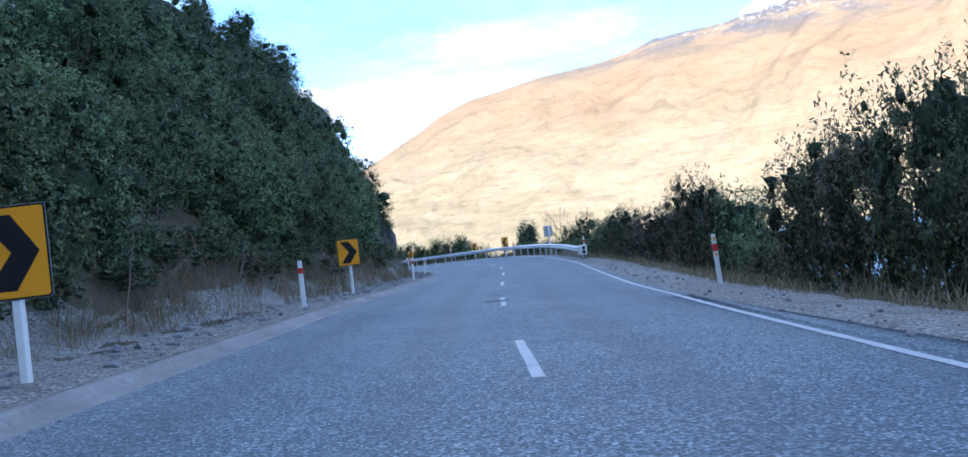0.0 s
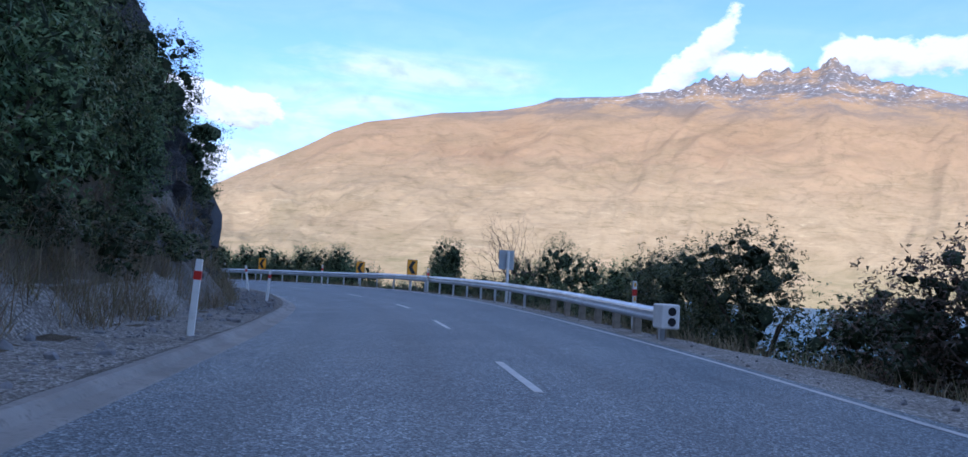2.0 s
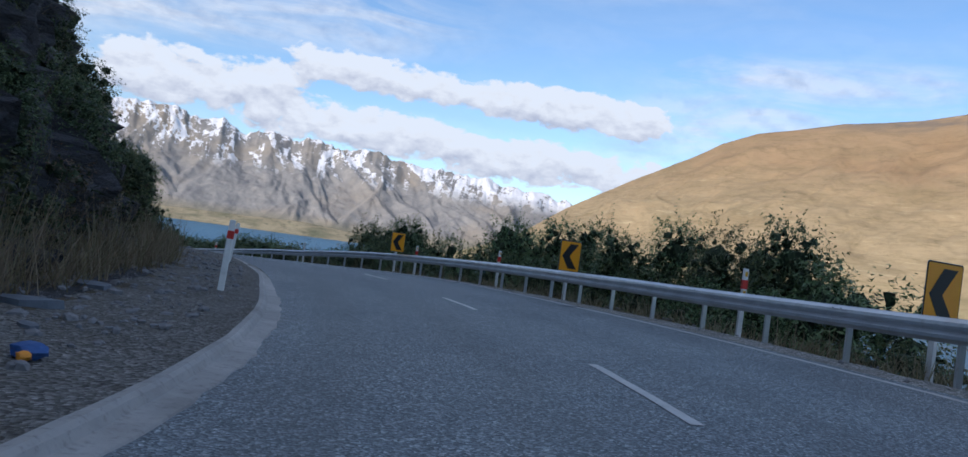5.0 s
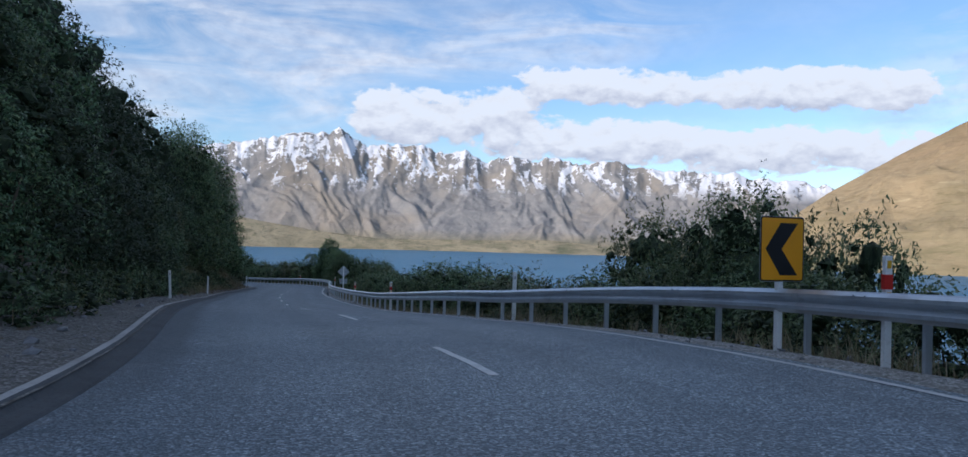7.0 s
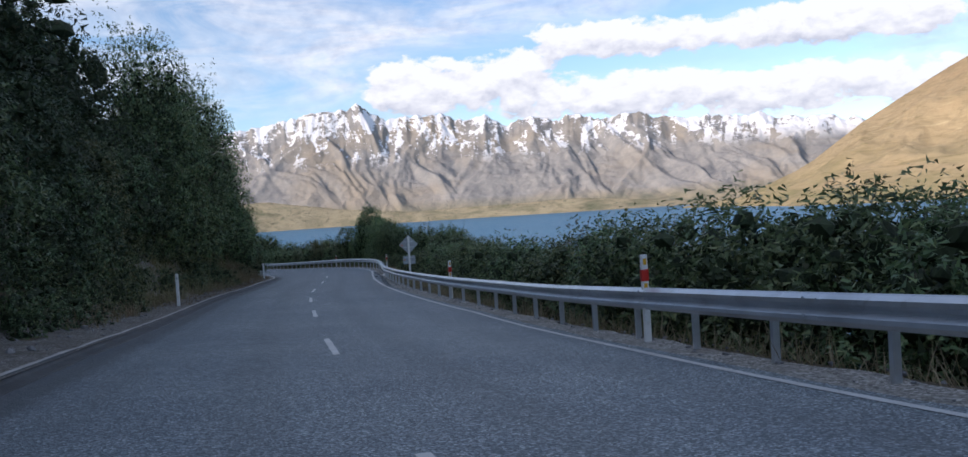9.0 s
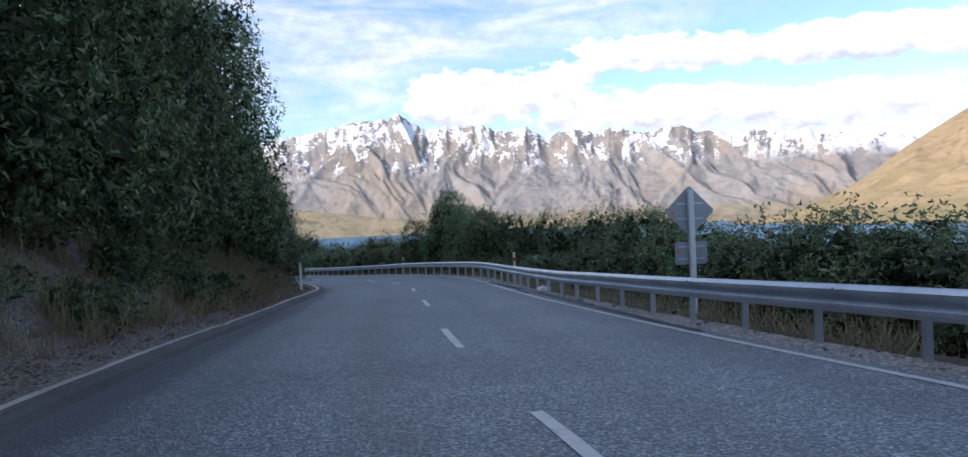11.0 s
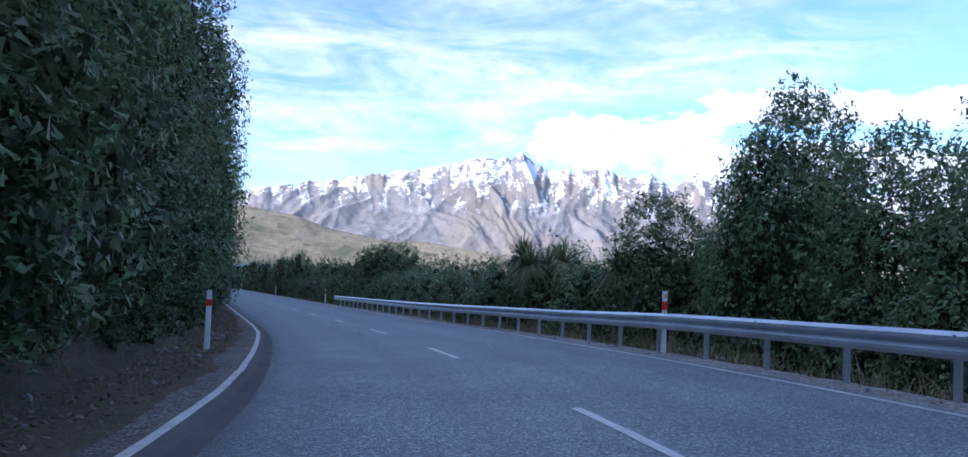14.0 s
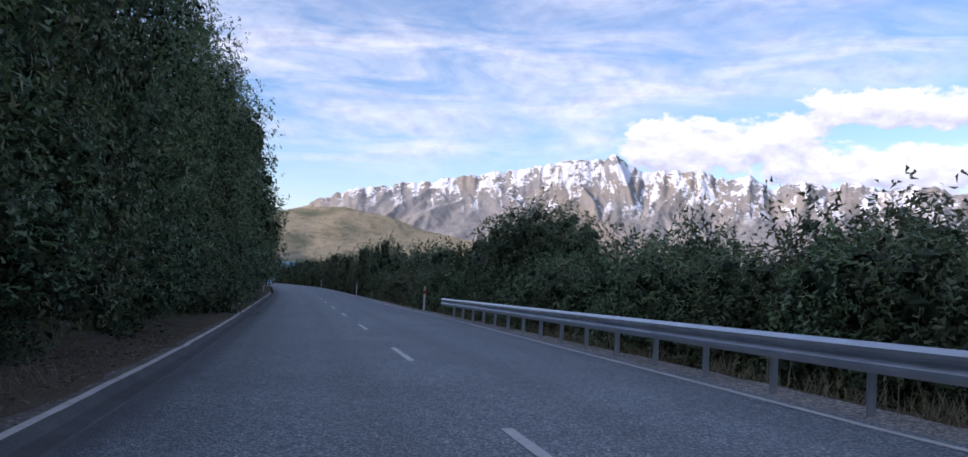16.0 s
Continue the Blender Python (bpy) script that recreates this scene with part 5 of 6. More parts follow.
row("hedge", 114, 160, 2.2, 7.6, lambda s: float(np.interp(s, [114, 122, 126, 130, 136, 150, 160], [1.1, 0.8, 1.4, 1.7, 1.6, 1.4, 1.6])), 0.5, 0.15)
row("rust", 118, 156, 3.4, 9.4, lambda s: float(np.interp(s, [118, 124, 130, 156], [0.6, 0.7, 1.7, 1.6])), 0.5, 0.2)
row("hedge", 160, 178, 2.3, 7.4, 1.5)
row("tall", 164, 172, 2.8, 9.2, 1.6, 0.6, 0.2)
row("tall", 172, 186, 2.8, 9.2, 2.6, 0.6, 0.2)
row("hedge", 178, 204, 2.2, 7.4, 0.9, 0.4, 0.25)
row("tall", 187, 200, 2.0, 9.4, lambda s: float(np.interp(s, [187, 192, 200], [2.5, 3.2, 3.7])), 0.7, 0.15, 1.05)
row("tower", 199, 213, 2.5, 8.6, lambda s: float(np.interp(s, [199, 204, 206.5, 209, 212], [3.9, 4.6, 5.6, 6.4, 4.4])), 0.6, 0.1, 1.0)
row("hedge", 212, 300, 2.2, 7.0, 2.3, 0.4, 0.15)
row("hedge", 214, 262, 2.6, 9.0, 3.0, 0.6, 0.15)
row("far", 260, 304, 2.8, 8.6, 4.0, 0.6, 0.15)
row("tall", 252.5, 258, 1.5, 8.4, 5.0, 0.7)
plant("hedge", 24.0, 9.2, 0.4, 0.7)
mass("undergrowth", [q for q in sown("low", 106, 286, 1.9, -6.1, 1.1) + sown("low", 100, 236, 2.6, -6.9, 1.3) if not (172 < q[1] < 177 or 182 < q[1] < 189)] + sown("brown", 4, 48, 2.4, -7.0, 0.8) + sown("low", 6, 46, 2.6, -7.4, 1.0), "low tangled undergrowth along the foot of the bank", "undergrowth")
mass("roadside_scrub", sown("far", 290, 450, 4.6, -6.6, 6.0) + sown("far", 292, 450, 6.0, -10.0, 9.0) + sown("far", 300, 450, 3.4, 7.2, 6.2, 0.6, 0.15), "dark green scrub on both sides of the distant road", "scrub")
for some in KINDS.values():
    for k in some:
        for o in (k, *k.children_recursive):
            bpy.data.objects.remove(o)


def bare_tree(s, lat, height):
    """Leafless shrub tree with thin forking branches and a few dead leaves."""
    r = np.random.default_rng(5)
    paths, ends = [], []

    def grow(p, d, length, radius, depth):
        q = p + d * length
        mid = p.lerp(q, 0.5) + Vector(r.normal(0, 0.05 * length, 3))
        paths.append([(p, radius), (mid, radius * 0.85), (q, radius * 0.65)])
        if depth == 0:
            ends.append(q)
            return
        for _ in range(3 if depth > 2 else 2):
            e = (d + Vector(r.normal(0, 0.55, 3)) + Vector((0, 0, 0.1))).normalized()
            grow(q, e, length * r.uniform(0.6, 0.85), radius * 0.6, depth - 1)

    for k in range(4):
        grow(Vector((0, 0, 0)), Vector((r.normal(0, 0.35), r.normal(0, 0.35), 1)).normalized(), height * 0.3, 0.045, 4)
    p = place(s, lat)
    ob = root("tree", Matrix.Translation((p.x, p.y, p.z - 0.1)), "leafless twiggy tree with a few dead leaves behind the rail", "tree")
    part("limb", stems_mesh("limb", paths, M_TWIG), ob)
    pts = np.array([tuple(e) for e in ends if r.uniform() < 0.5])
    q = leaf_blades(pts, np.zeros((len(pts), 3)) + (0, 0, 0.2), 0.06, r)
    part("leaves", mesh_from("leaves", q, [(3 * k, 3 * k + 1, 3 * k + 2) for k in range(len(q) // 3)], L_RUST), ob, "few rusty dead leaves")
    return ob


bare_tree(64.6, 8.4, 7.3)


def cabbage_tree(s, lat, height, heads, seed):
    """Palm-like tree: bare forked trunk with round heads of sword leaves."""
    r = np.random.default_rng(seed)
    p = place(s, lat)
    ob = root("cabbage_tree", Matrix.Translation((p.x, p.y, p.z - 0.2)), "cabbage tree with heads of long sword-shaped leaves", "tree")
    paths, tops = [], []
    base = Vector((0, 0, height * 0.55))
    paths.append([(Vector((0, 0, 0)), 0.13), (base, 0.10)])
    for k in range(heads):
        a = 2 * math.pi * k / heads + r.uniform(0, 0.6)
        e = base + Vector((math.cos(a) * 0.85 * (heads > 1), math.sin(a) * 0.85 * (heads > 1), height * 0.45 * r.uniform(0.75, 1.05)))
        paths.append([(base, 0.09), (base.lerp(e, 0.6), 0.075), (e, 0.06)])
        tops.append(e)
    part("trunk", stems_mesh("trunk", paths, M_BARK), ob)
    for e in tops:
        verts, faces = [], []
        for k in range(230):
            d = Vector(r.normal(0, 1, 3))
            d.z = abs(d.z) * 0.95 - 0.45
            d.normalize()
            side = d.cross(Vector((0, 0, 1))).normalized() * 0.03
            length = r.uniform(0.75, 1.15)
            b = len(verts)
            for q in range(4):
                t = q / 3
                c = e + d * length * t - Vector((0, 0, length * t * t * (0.08 if d.z > 0.35 else 0.55)))
                wd = (0.6, 1.0, 0.8, 0.05)[q]
                verts += [c - side * wd, c + side * wd]
            for q in range(3):
                faces.append((b + 2 * q, b + 2 * q + 1, b + 2 * q + 3, b + 2 * q + 2))
        part("leaf_head", mesh_from("leaf_head", verts, faces, L_SPEAR), ob)
    return ob


cabbage_tree(213.9, 6.9, 3.0, 1, 1)
cabbage_tree(219.3, 6.5, 3.4, 4, 2)
cabbage_tree(227.0, 7.2, 3.0, 2, 3)


def grass(name, spots, blades, length, label, mat):
    """Many drooping dry blades in tufts, as one mass."""
    r = np.random.default_rng(3)
    verts, faces = [], []
    for s, lat, k in spots:
        p = place(s, lat)
        for _ in range(int(blades * k)):
            a = r.uniform(0, 6.28)
            lean = r.uniform(0.2, 1.0)
            ln = length * k * r.uniform(0.5, 1.2)
            d = Vector((math.cos(a) * lean, math.sin(a) * lean, 1.0)).normalized()
            side = Vector((-math.sin(a), math.cos(a), 0)) * r.uniform(0.004, 0.009)
            o = p + Vector((r.normal(0, 0.12), r.normal(0, 0.12), -0.05))
            b = len(verts)
            for q in range(3):
                t = q / 2
                c = o + d * ln * t - Vector((0, 0, 0.45 * ln * t * t * lean))
                w = (1.0, 0.8, 0.1)[q]
                verts += [c - side * w, c + side * w]
            faces += [(b, b + 1, b + 3, b + 2), (b + 2, b + 3, b + 5, b + 4)]
    return tagged(new(name, mesh_from(name, verts, faces, mat)), label, "grass", kind="stuff")


r = np.random.default_rng(8)
spots = []
for _ in range(1500):
    s = r.uniform(-4, 100)
    toe = float(np.interp(s, TOE_S, TOE_L))
    spots.append((s, -toe - abs(r.normal(0, 1.3)) + 0.3, r.uniform(0.6, 1.3)))
for _ in range(260):
    s = r.uniform(100, 285)
    toe = float(np.interp(s, TOE_S, TOE_L))
    spots.append((s, -toe - abs(r.normal(0, 0.8)) + 0.2, r.uniform(0.5, 1.2)))
for _ in range(420):
    s = r.uniform(50, 94)
    spots.append((s, -float(np.interp(s, TOE_S, TOE_L)) - r.uniform(0.0, 3.4), r.uniform(0.7, 1.7)))
spots += [(q, -float(np.interp(q, TOE_S, TOE_L)) - r.uniform(0.1, 1.9), r.uniform(0.7, 1.4)) for q in r.uniform(4, 48, 650)]
spots += [(r.uniform(172, 177), -r.uniform(5.2, 6.5), r.uniform(1.0, 2.0)) for _ in range(120)] + [(r.uniform(183, 188), -r.uniform(5.1, 6.3), r.uniform(0.7, 1.6)) for _ in range(60)] + [(r.uniform(184.5, 188.0), -r.uniform(5.7, 7.2), r.uniform(1.3, 2.1)) for _ in range(70)] + [(r.uniform(56, 93), -r.uniform(6.1, 7.6), r.uniform(0.9, 2.0)) for _ in range(420)] + [(r.uniform(160, 232), -4.5 - abs(r.normal(0, 0.8)), r.uniform(0.25, 0.6)) for _ in range(420)] + [(r.uniform(140, 172), -r.uniform(5.0, 6.6), r.uniform(0.5, 1.3)) for _ in range(260)]
spots = [q for q in spots if q[0] > 50 or lumps(q[0] * 1.0, q[1] * 1.6, 1.6) > 0.02 - 0.25 * (q[1] > -6.8)]
grass("dry_grass", spots, 16, 0.75, "dry straw-coloured grass hanging over the foot of the bank", L_DRY)
spots = [(r.uniform(150, 180), -float(np.interp(q, [0, 1], [5.3, 7.6])), r.uniform(0.6, 1.5)) for q in r.uniform(0, 1, 330)] + [(r.uniform(52, 66), -r.uniform(6.0, 7.4), r.uniform(0.5, 1.2)) for _ in range(60)]
grass("bank_grass", spots, 26, 0.8, "olive and straw-coloured long grass on the foot of the bank", L_STRAW)
spots = [(s, float(np.interp(s, EDGE_S, EDGE_L)) + float(np.interp(s, [38, 46], [1.9, 1.05])) + abs(r.normal(0, 0.5)), r.uniform(0.5, 1.1)) for s in r.uniform(5, 290, 1700)]
grass("roadside_grass", spots, 18, 0.6, "dry tufted grass behind the guard rail", L_DRY)


def rubble(name, spots, label, mat, seed):
    """Angular stones lying on the verge, as one mass."""
    q = np.random.default_rng(seed)
    bm = bmesh.new()
    bmesh.ops.create_icosphere(bm, subdivisions=1, radius=1.0)
    unit = np.array([tuple(v.co) for v in bm.verts])
    bm.verts.index_update()
    tri = [tuple(v.index for v in f.verts) for f in bm.faces]
    bm.free()
    verts, faces = [], []
    for s, lat, size in spots:
        p = place(s, lat)
        a = q.uniform(0, 6.28)
        shape = unit * q.uniform(0.6, 1.2, (len(unit), 1)) * np.array((size * q.uniform(0.6, 1.3), size * q.uniform(0.5, 1.0), size * q.uniform(0.4, 0.8)))
        turn_ = np.array(((math.cos(a), -math.sin(a), 0), (math.sin(a), math.cos(a), 0), (0, 0, 1)))
        b = len(verts)
        verts += [tuple(v) for v in shape @ turn_.T + np.array((p.x, p.y, p.z + size * 0.15))]
        faces += [tuple(b + k for k in f) for f in tri]
    return tagged(new(name, mesh_from(name, verts, faces, mat)), label, "stones", kind="stuff")


r = np.random.default_rng(21)
M_STONE = concrete("broken slate", (0.30, 0.30, 0.31))
spots = [(s, -r.uniform(4.4, 7.2), min(0.10, 0.013 / (r.uniform(0.08, 1.0)))) for s in r.uniform(50, 94, 2600)]
spots += [(s, -r.uniform(4.35, 6.2), min(0.12, 0.014 / (r.uniform(0.1, 1.0)))) for s in np.r_[r.uniform(2, 50, 1100), r.uniform(94, 166, 700)]]
spots += [(s, float(np.interp(s, EDGE_S, EDGE_L)) + r.uniform(0.35, 1.7), min(0.06, 0.012 / (r.uniform(0.1, 1.0)))) for s in r.uniform(2, 225, 1500)]
rubble("rock_ledges", [(s, -r.uniform(6.9, 11.5), r.uniform(0.25, 0.85)) for s in r.uniform(49, 93, 420)], "broken dark slate ledges standing out of the rock cutting", M_ROCK, 9)
spots += [(s, -r.uniform(4.4, 6.4), min(0.14, 0.016 / (r.uniform(0.1, 1.0)))) for s in r.uniform(164, 215, 500)]
rubble("loose_stones", spots, "broken grey stones and gravel lying on the verge", M_STONE, 4)


def litter(name, count, s0, s1, wide, label):
    """Fallen leaves and bits of twig lying about."""
    q = np.random.default_rng(31)
    pts = []
    for _ in range(count):
        s = q.uniform(s0, s1)
        p = place(s, -4.3 - abs(q.normal(0, wide)))
        pts.append((p.x, p.y, p.z + 0.02))
    v = leaf_blades(np.array(pts), np.zeros((count, 3)) + (0, 0, 2.0), 0.055, q)
    return tagged(new(name, mesh_from(name, v, [(3 * k, 3 * k + 1, 3 * k + 2) for k in range(count)], L_LITTER)), label, "leaf litter", kind="stuff")


L_LITTER = leafy("fallen leaves", (0.09, 0.07, 0.045), (0.24, 0.19, 0.13), (0.32, 0.27, 0.20), 0.3, 0.8)
litter("fallen_leaves", 14000, 150, 240, 1.2, "brown fallen leaves scattered on the verge")


def dead_branch(s, lat, length, lean, turn, seed):
    q = np.random.default_rng(seed)
    p = place(s, lat)
    ob = root("dead_branch", Matrix.Translation(p) @ Matrix.Rotation(heading(s) + radians(turn), 4, "Z"), "bare grey dead branch leaning on the bank", "branch")
    main = [(Vector((length * k / 5 * math.cos(lean), q.normal(0, 0.03), length * k / 5 * math.sin(lean) + q.normal(0, 0.03))), 0.022 * (1 - k / 6.5)) for k in range(6)]
    paths = [main]
    for k in range(1, 6):
        for _ in range(2):
            o = main[k][0]
            e = o + Vector((q.uniform(0.1, 0.4), q.normal(0, 0.25), q.uniform(-0.05, 0.35))) * length * 0.35
            paths.append([(o, main[k][1] * 0.6), (o.lerp(e, 0.5) + Vector(q.normal(0, 0.02, 3)), main[k][1] * 0.4), (e, 0.003)])
    part("stem", stems_mesh("stem", paths, M_TWIG), ob)
    return ob


for k, (s, lat, length, lean, turn) in enumerate(((12.5, -6.5, 2.2, 0.9, 100), (14.2, -6.7, 1.8, 0.7, 60), (16.5, -6.4, 2.4, 0.8, 120), (19.0, -6.6, 1.6, 1.0, 80), (22.0, -6.6, 2.0, 0.7, 150), (10.0, -6.8, 1.7, 0.9, 130), (27.5, -6.4, 1.5, 0.8, 70), (31.0, -6.4, 1.6, 0.9, 110))):
    dead_branch(s, lat, length, lean, turn, 40 + k)


def tar_patch(s0, s1, lat, width, seed):
    """A thin dark seal laid over the road, with an uneven edge."""
    verts, faces = [], []
    n = max(8, int((s1 - s0) / 0.08))
    for k in range(n + 1):
        s = s0 + (s1 - s0) * k / n
        full = math.sin(math.pi * k / n) ** 0.4 if 0 < k < n else 0.05
        for side in (-0.5, -0.2, 0.2, 0.5):
            w = width * full * (1 + 0.9 * noise.noise((s * 4.0, side * 9, seed)))
            p = place(s, lat + side * w + 0.1 * noise.noise((s, 1.0, seed)))
            verts.append((p.x, p.y, p.z + 0.010))
    for k in range(n):
        for j in range(3):
            a = 4 * k + j
            faces.append((a, a + 1, a + 5, a + 4))
    return tagged(new("tar_patch", mesh_from("tar_patch", verts, faces, M_TAR)), "dark smooth tar repair on the road surface", "road patch", kind="structure")


M_TAR = plain("tar seal", (0.028, 0.030, 0.034), 0.55, 0.25, 3.0, grime=(0.11, 0.112, 0.118))
for k, (s0, s1, lat, width) in enumerate(((16.35, 17.25, -0.12, 0.62), (18.75, 19.4, -0.12, 0.36))):
    tar_patch(s0, s1, lat, width, 1.7 * k)


# ---- guard rail ----
def w_beam(s0, s1):
    prof = [(0.0, 0.40), (0.012, 0.415), (0.075, 0.455), (0.082, 0.50), (0.03, 0.545), (0.03, 0.575), (0.082, 0.62), (0.075, 0.665), (0.012, 0.705), (0.0, 0.72)]
    ss = np.linspace(s0, s1, max(2, int((s1 - s0) / 1.0) + 1))
    verts, faces = [], []
    w = len(prof)
    for s in ss:
        c, n = line_at(s)
        k = float(np.interp(s, BANK_S, BANK_K))
        for back in (0, 1):
            for d, z in prof:
                lat = rail_lat(s) - d + back * 0.008
                verts.append((c[0] + n[0] * lat, c[1] + n[1] * lat, c[2] + k * 4.2 + z + rail_up(s)))
    for i in range(len(ss) - 1):
        for j in range(w - 1):
            a = i * 2 * w + j
            b = a + 2 * w
            faces.append((a, a + 1, b + 1, b))
            faces.append((a + w, b + w, b + w + 1, a + w + 1))
        for e in (0, w - 1):
            a = i * 2 * w + e
            b = a + 2 * w
            faces.append((a, b, b + w, a + w))
    return mesh_from("beam", verts, faces, M_STEEL, False)


RAIL_S0, RAIL_S1 = 42.6, 257.0


def rail_lat(s):
    return float(np.interp(s, EDGE_S, EDGE_L)) + float(np.interp(s, RAIL_S, RAIL_OFF))


def rail_up(s):
    """How far the beam's foot is lifted, for its top to stand at the height given."""
    return float(np.interp(s, RAIL_H_S, RAIL_H)) - 0.72


rail = root("guard_rail", Matrix(), "long galvanised steel W-beam guard rail on posts along the shoulder", "guard rail")
s = RAIL_S0
while s < RAIL_S1:
    part("beam", w_beam(s, min(s + 4.0, RAIL_S1) + 0.0), rail)
    s += 4.0


def c_post():
    bm = bmesh.new()
    box_bm(bm, 0.085, 0.006, 1.15, (0.0, 0.0, 0.12))
    box_bm(bm, 0.006, 0.045, 1.15, (-0.04, 0.025, 0.12))
    box_bm(bm, 0.006, 0.045, 1.15, (0.04, 0.025, 0.12))
    return bm_mesh("post", bm, M_STEEL)


POST = c_post()
TIMBER = box("post", 0.17, 0.17, 1.3, (0.0, 0, 0.08), M_WOOD, 0.012)
# posts: short timber ones by the end, then steel ones from mark to mark
timber_at = [RAIL_S0 + 0.3 + 1.5 * k for k in range(7)]
steel_at, marks_at = [55.2], (57.15, 76.6, 105.7, 118.4, 125.7, 168.3, 175.95, 208.4, 228.6, RAIL_S1 - 0.3)
for a, b, n in zip(marks_at, marks_at[1:], (10, 15, 7, 4, 23, 4, 17, 11, 15)):
    steel_at += [a + (b - a) * k / n for k in range(n)]
for s in timber_at + steel_at:
    p = place(s, rail_lat(s) + 0.07)
    ob = part("post", TIMBER if s < 54 else POST, rail)
    ob.matrix_world = Matrix.Translation((p.x, p.y, place(s, 4.15).z + rail_up(s) - 0.01)) @ Matrix.Rotation(heading(s), 4, "Z") @ Matrix.Translation((0.06, 0, 0))


def terminal():
    m = Matrix.Translation(place(RAIL_S0, rail_lat(RAIL_S0))) @ Matrix.Rotation(heading(RAIL_S0), 4, "Z")
    ob = root("rail_terminal", m, "white guard-rail end box with two black discs", "rail end")
    part("body", box("body", 0.42, 0.5, 0.52, (0.05, -0.1, 0.52), M_WHITE, 0.03), ob)
    for z in (0.41, 0.63):
        bm = bmesh.new()
        bmesh.ops.create_cone(bm, cap_ends=True, segments=20, radius1=0.09, radius2=0.09, depth=0.012, matrix=Matrix.Translation((0.08, -0.356, z)) @ Matrix.Rotation(math.pi / 2, 4, "X"))
        part("disc", bm_mesh("disc", bm, M_BLACK), ob)
    part("strut", box("strut", 0.1, 0.12, 0.5, (0.02, 0.05, 0.12), M_STEEL), ob)
    return ob


terminal()
# splice bolts where the beams overlap
bm = bmesh.new()
bmesh.ops.create_cone(bm, cap_ends=True, segments=6, radius1=0.016, radius2=0.012, depth=0.02, matrix=Matrix.Rotation(math.pi / 2, 4, "Y"))
BOLT = bm_mesh("bolt", bm, M_STEEL)
s = RAIL_S0 + 4.0
while s < 228:
    c, n = line_at(s)
    at = rail_lat(s)
    m = Matrix.Translation((c[0] + n[0] * at, c[1] + n[1] * at, c[2] + float(np.interp(s, BANK_S, BANK_K)) * 4.2 + rail_up(s))) @ Matrix.Rotation(heading(s), 4, "Z")
    for z in (0.495, 0.67):
        for y in (-0.10, 0.10):
            ob = part("bolt", BOLT, rail)
            ob.matrix_world = m @ Matrix.Translation((-0.09, y, z))
    s += 4.0


def stake(s, lat, height, lean):
    p = place(s, lat)
    ob = root("timber_stake", Matrix.Translation(p) @ Matrix.Rotation(heading(s), 4, "Z") @ Matrix.Rotation(radians(lean), 4, "Y"), "thin weathered timber stake behind the rail", "stake")
    part("shaft", box("shaft", 0.05, 0.05, height + 0.2, (0, 0, height / 2 - 0.1), M_WOOD, 0.006), ob)
    return ob


stake(70.0, 5.5, 1.0, 0)
stake(70.8, 5.5, 1.05, -18)
stake(72.0, 5.6, 0.95, 4)


# ---- posts and signs ----
def edge_post(name, s, lat, style, lean=(0.0, 0.0), height=1.12, label=None):
    p = place(s, lat)
    m = Matrix.Translation(p) @ Matrix.Rotation(heading(s), 4, "Z") @ Euler((radians(lean[0]), radians(lean[1]), 0)).to_matrix().to_4x4()
    ob = root(name, m, label or ("white roadside marker post with a red band beside the kerb" if style == "left" else "white marker post with red and amber reflectors behind the rail"), "marker post", "marker posts along the road")
    bm = bmesh.new()
    made = box_bm(bm, 0.105, 0.06, height + 0.2, (0, 0, height / 2 - 0.1), None, 0.006)
    for v in bm.verts:
        if v.co.z > height - 0.1:
            v.co.x *= 0.9
    part("body", bm_mesh("body", bm, M_WHITE), ob)
    if style in ("left", "red"):
        part("band", box("band", 0.108, 0.064, 0.13, (0, 0, height - 0.24), M_RED), ob, "red band")
    if style == "right":
        part("band", box("band", 0.108, 0.064, 0.17, (0, 0, height - 0.30), M_RED), ob, "red band")
        part("reflector", box("reflector", 0.05, 0.008, 0.09, (0.0, -0.035, height - 0.10), M_AMBER), ob, "amber reflector")
        part("reflector", box("reflector", 0.05, 0.008, 0.09, (0.0, -0.035, height - 0.46), M_AMBER), ob, "amber reflector")
    if style == "plain":
        part("reflector", box("reflector", 0.04, 0.008, 0.08, (0.0, -0.035, height - 0.15), M_BACK), ob, "grey reflector")
    return ob


LEFT_POSTS = [(17.7, -4.65, "left", 0, 0), (38.4, -4.45, "left", 0, 3), (57.0, -4.75, "left", 0, 3), (68.7, -4.42, "left", 0, -9), (81.5, -4.6, "left", 0, 2), (92.5, -4.7, "left", 0, 6),
              (130.0, -4.85, "plain", 0, -3), (150.3, -4.6, "plain", 0, 0), (181.4, -4.55, "plain", 0, 0), (207.4, -4.6, "left", 0, 0), (261.0, -4.6, "plain", 0, 0), (300.0, -4.7, "plain", 0, 0)]
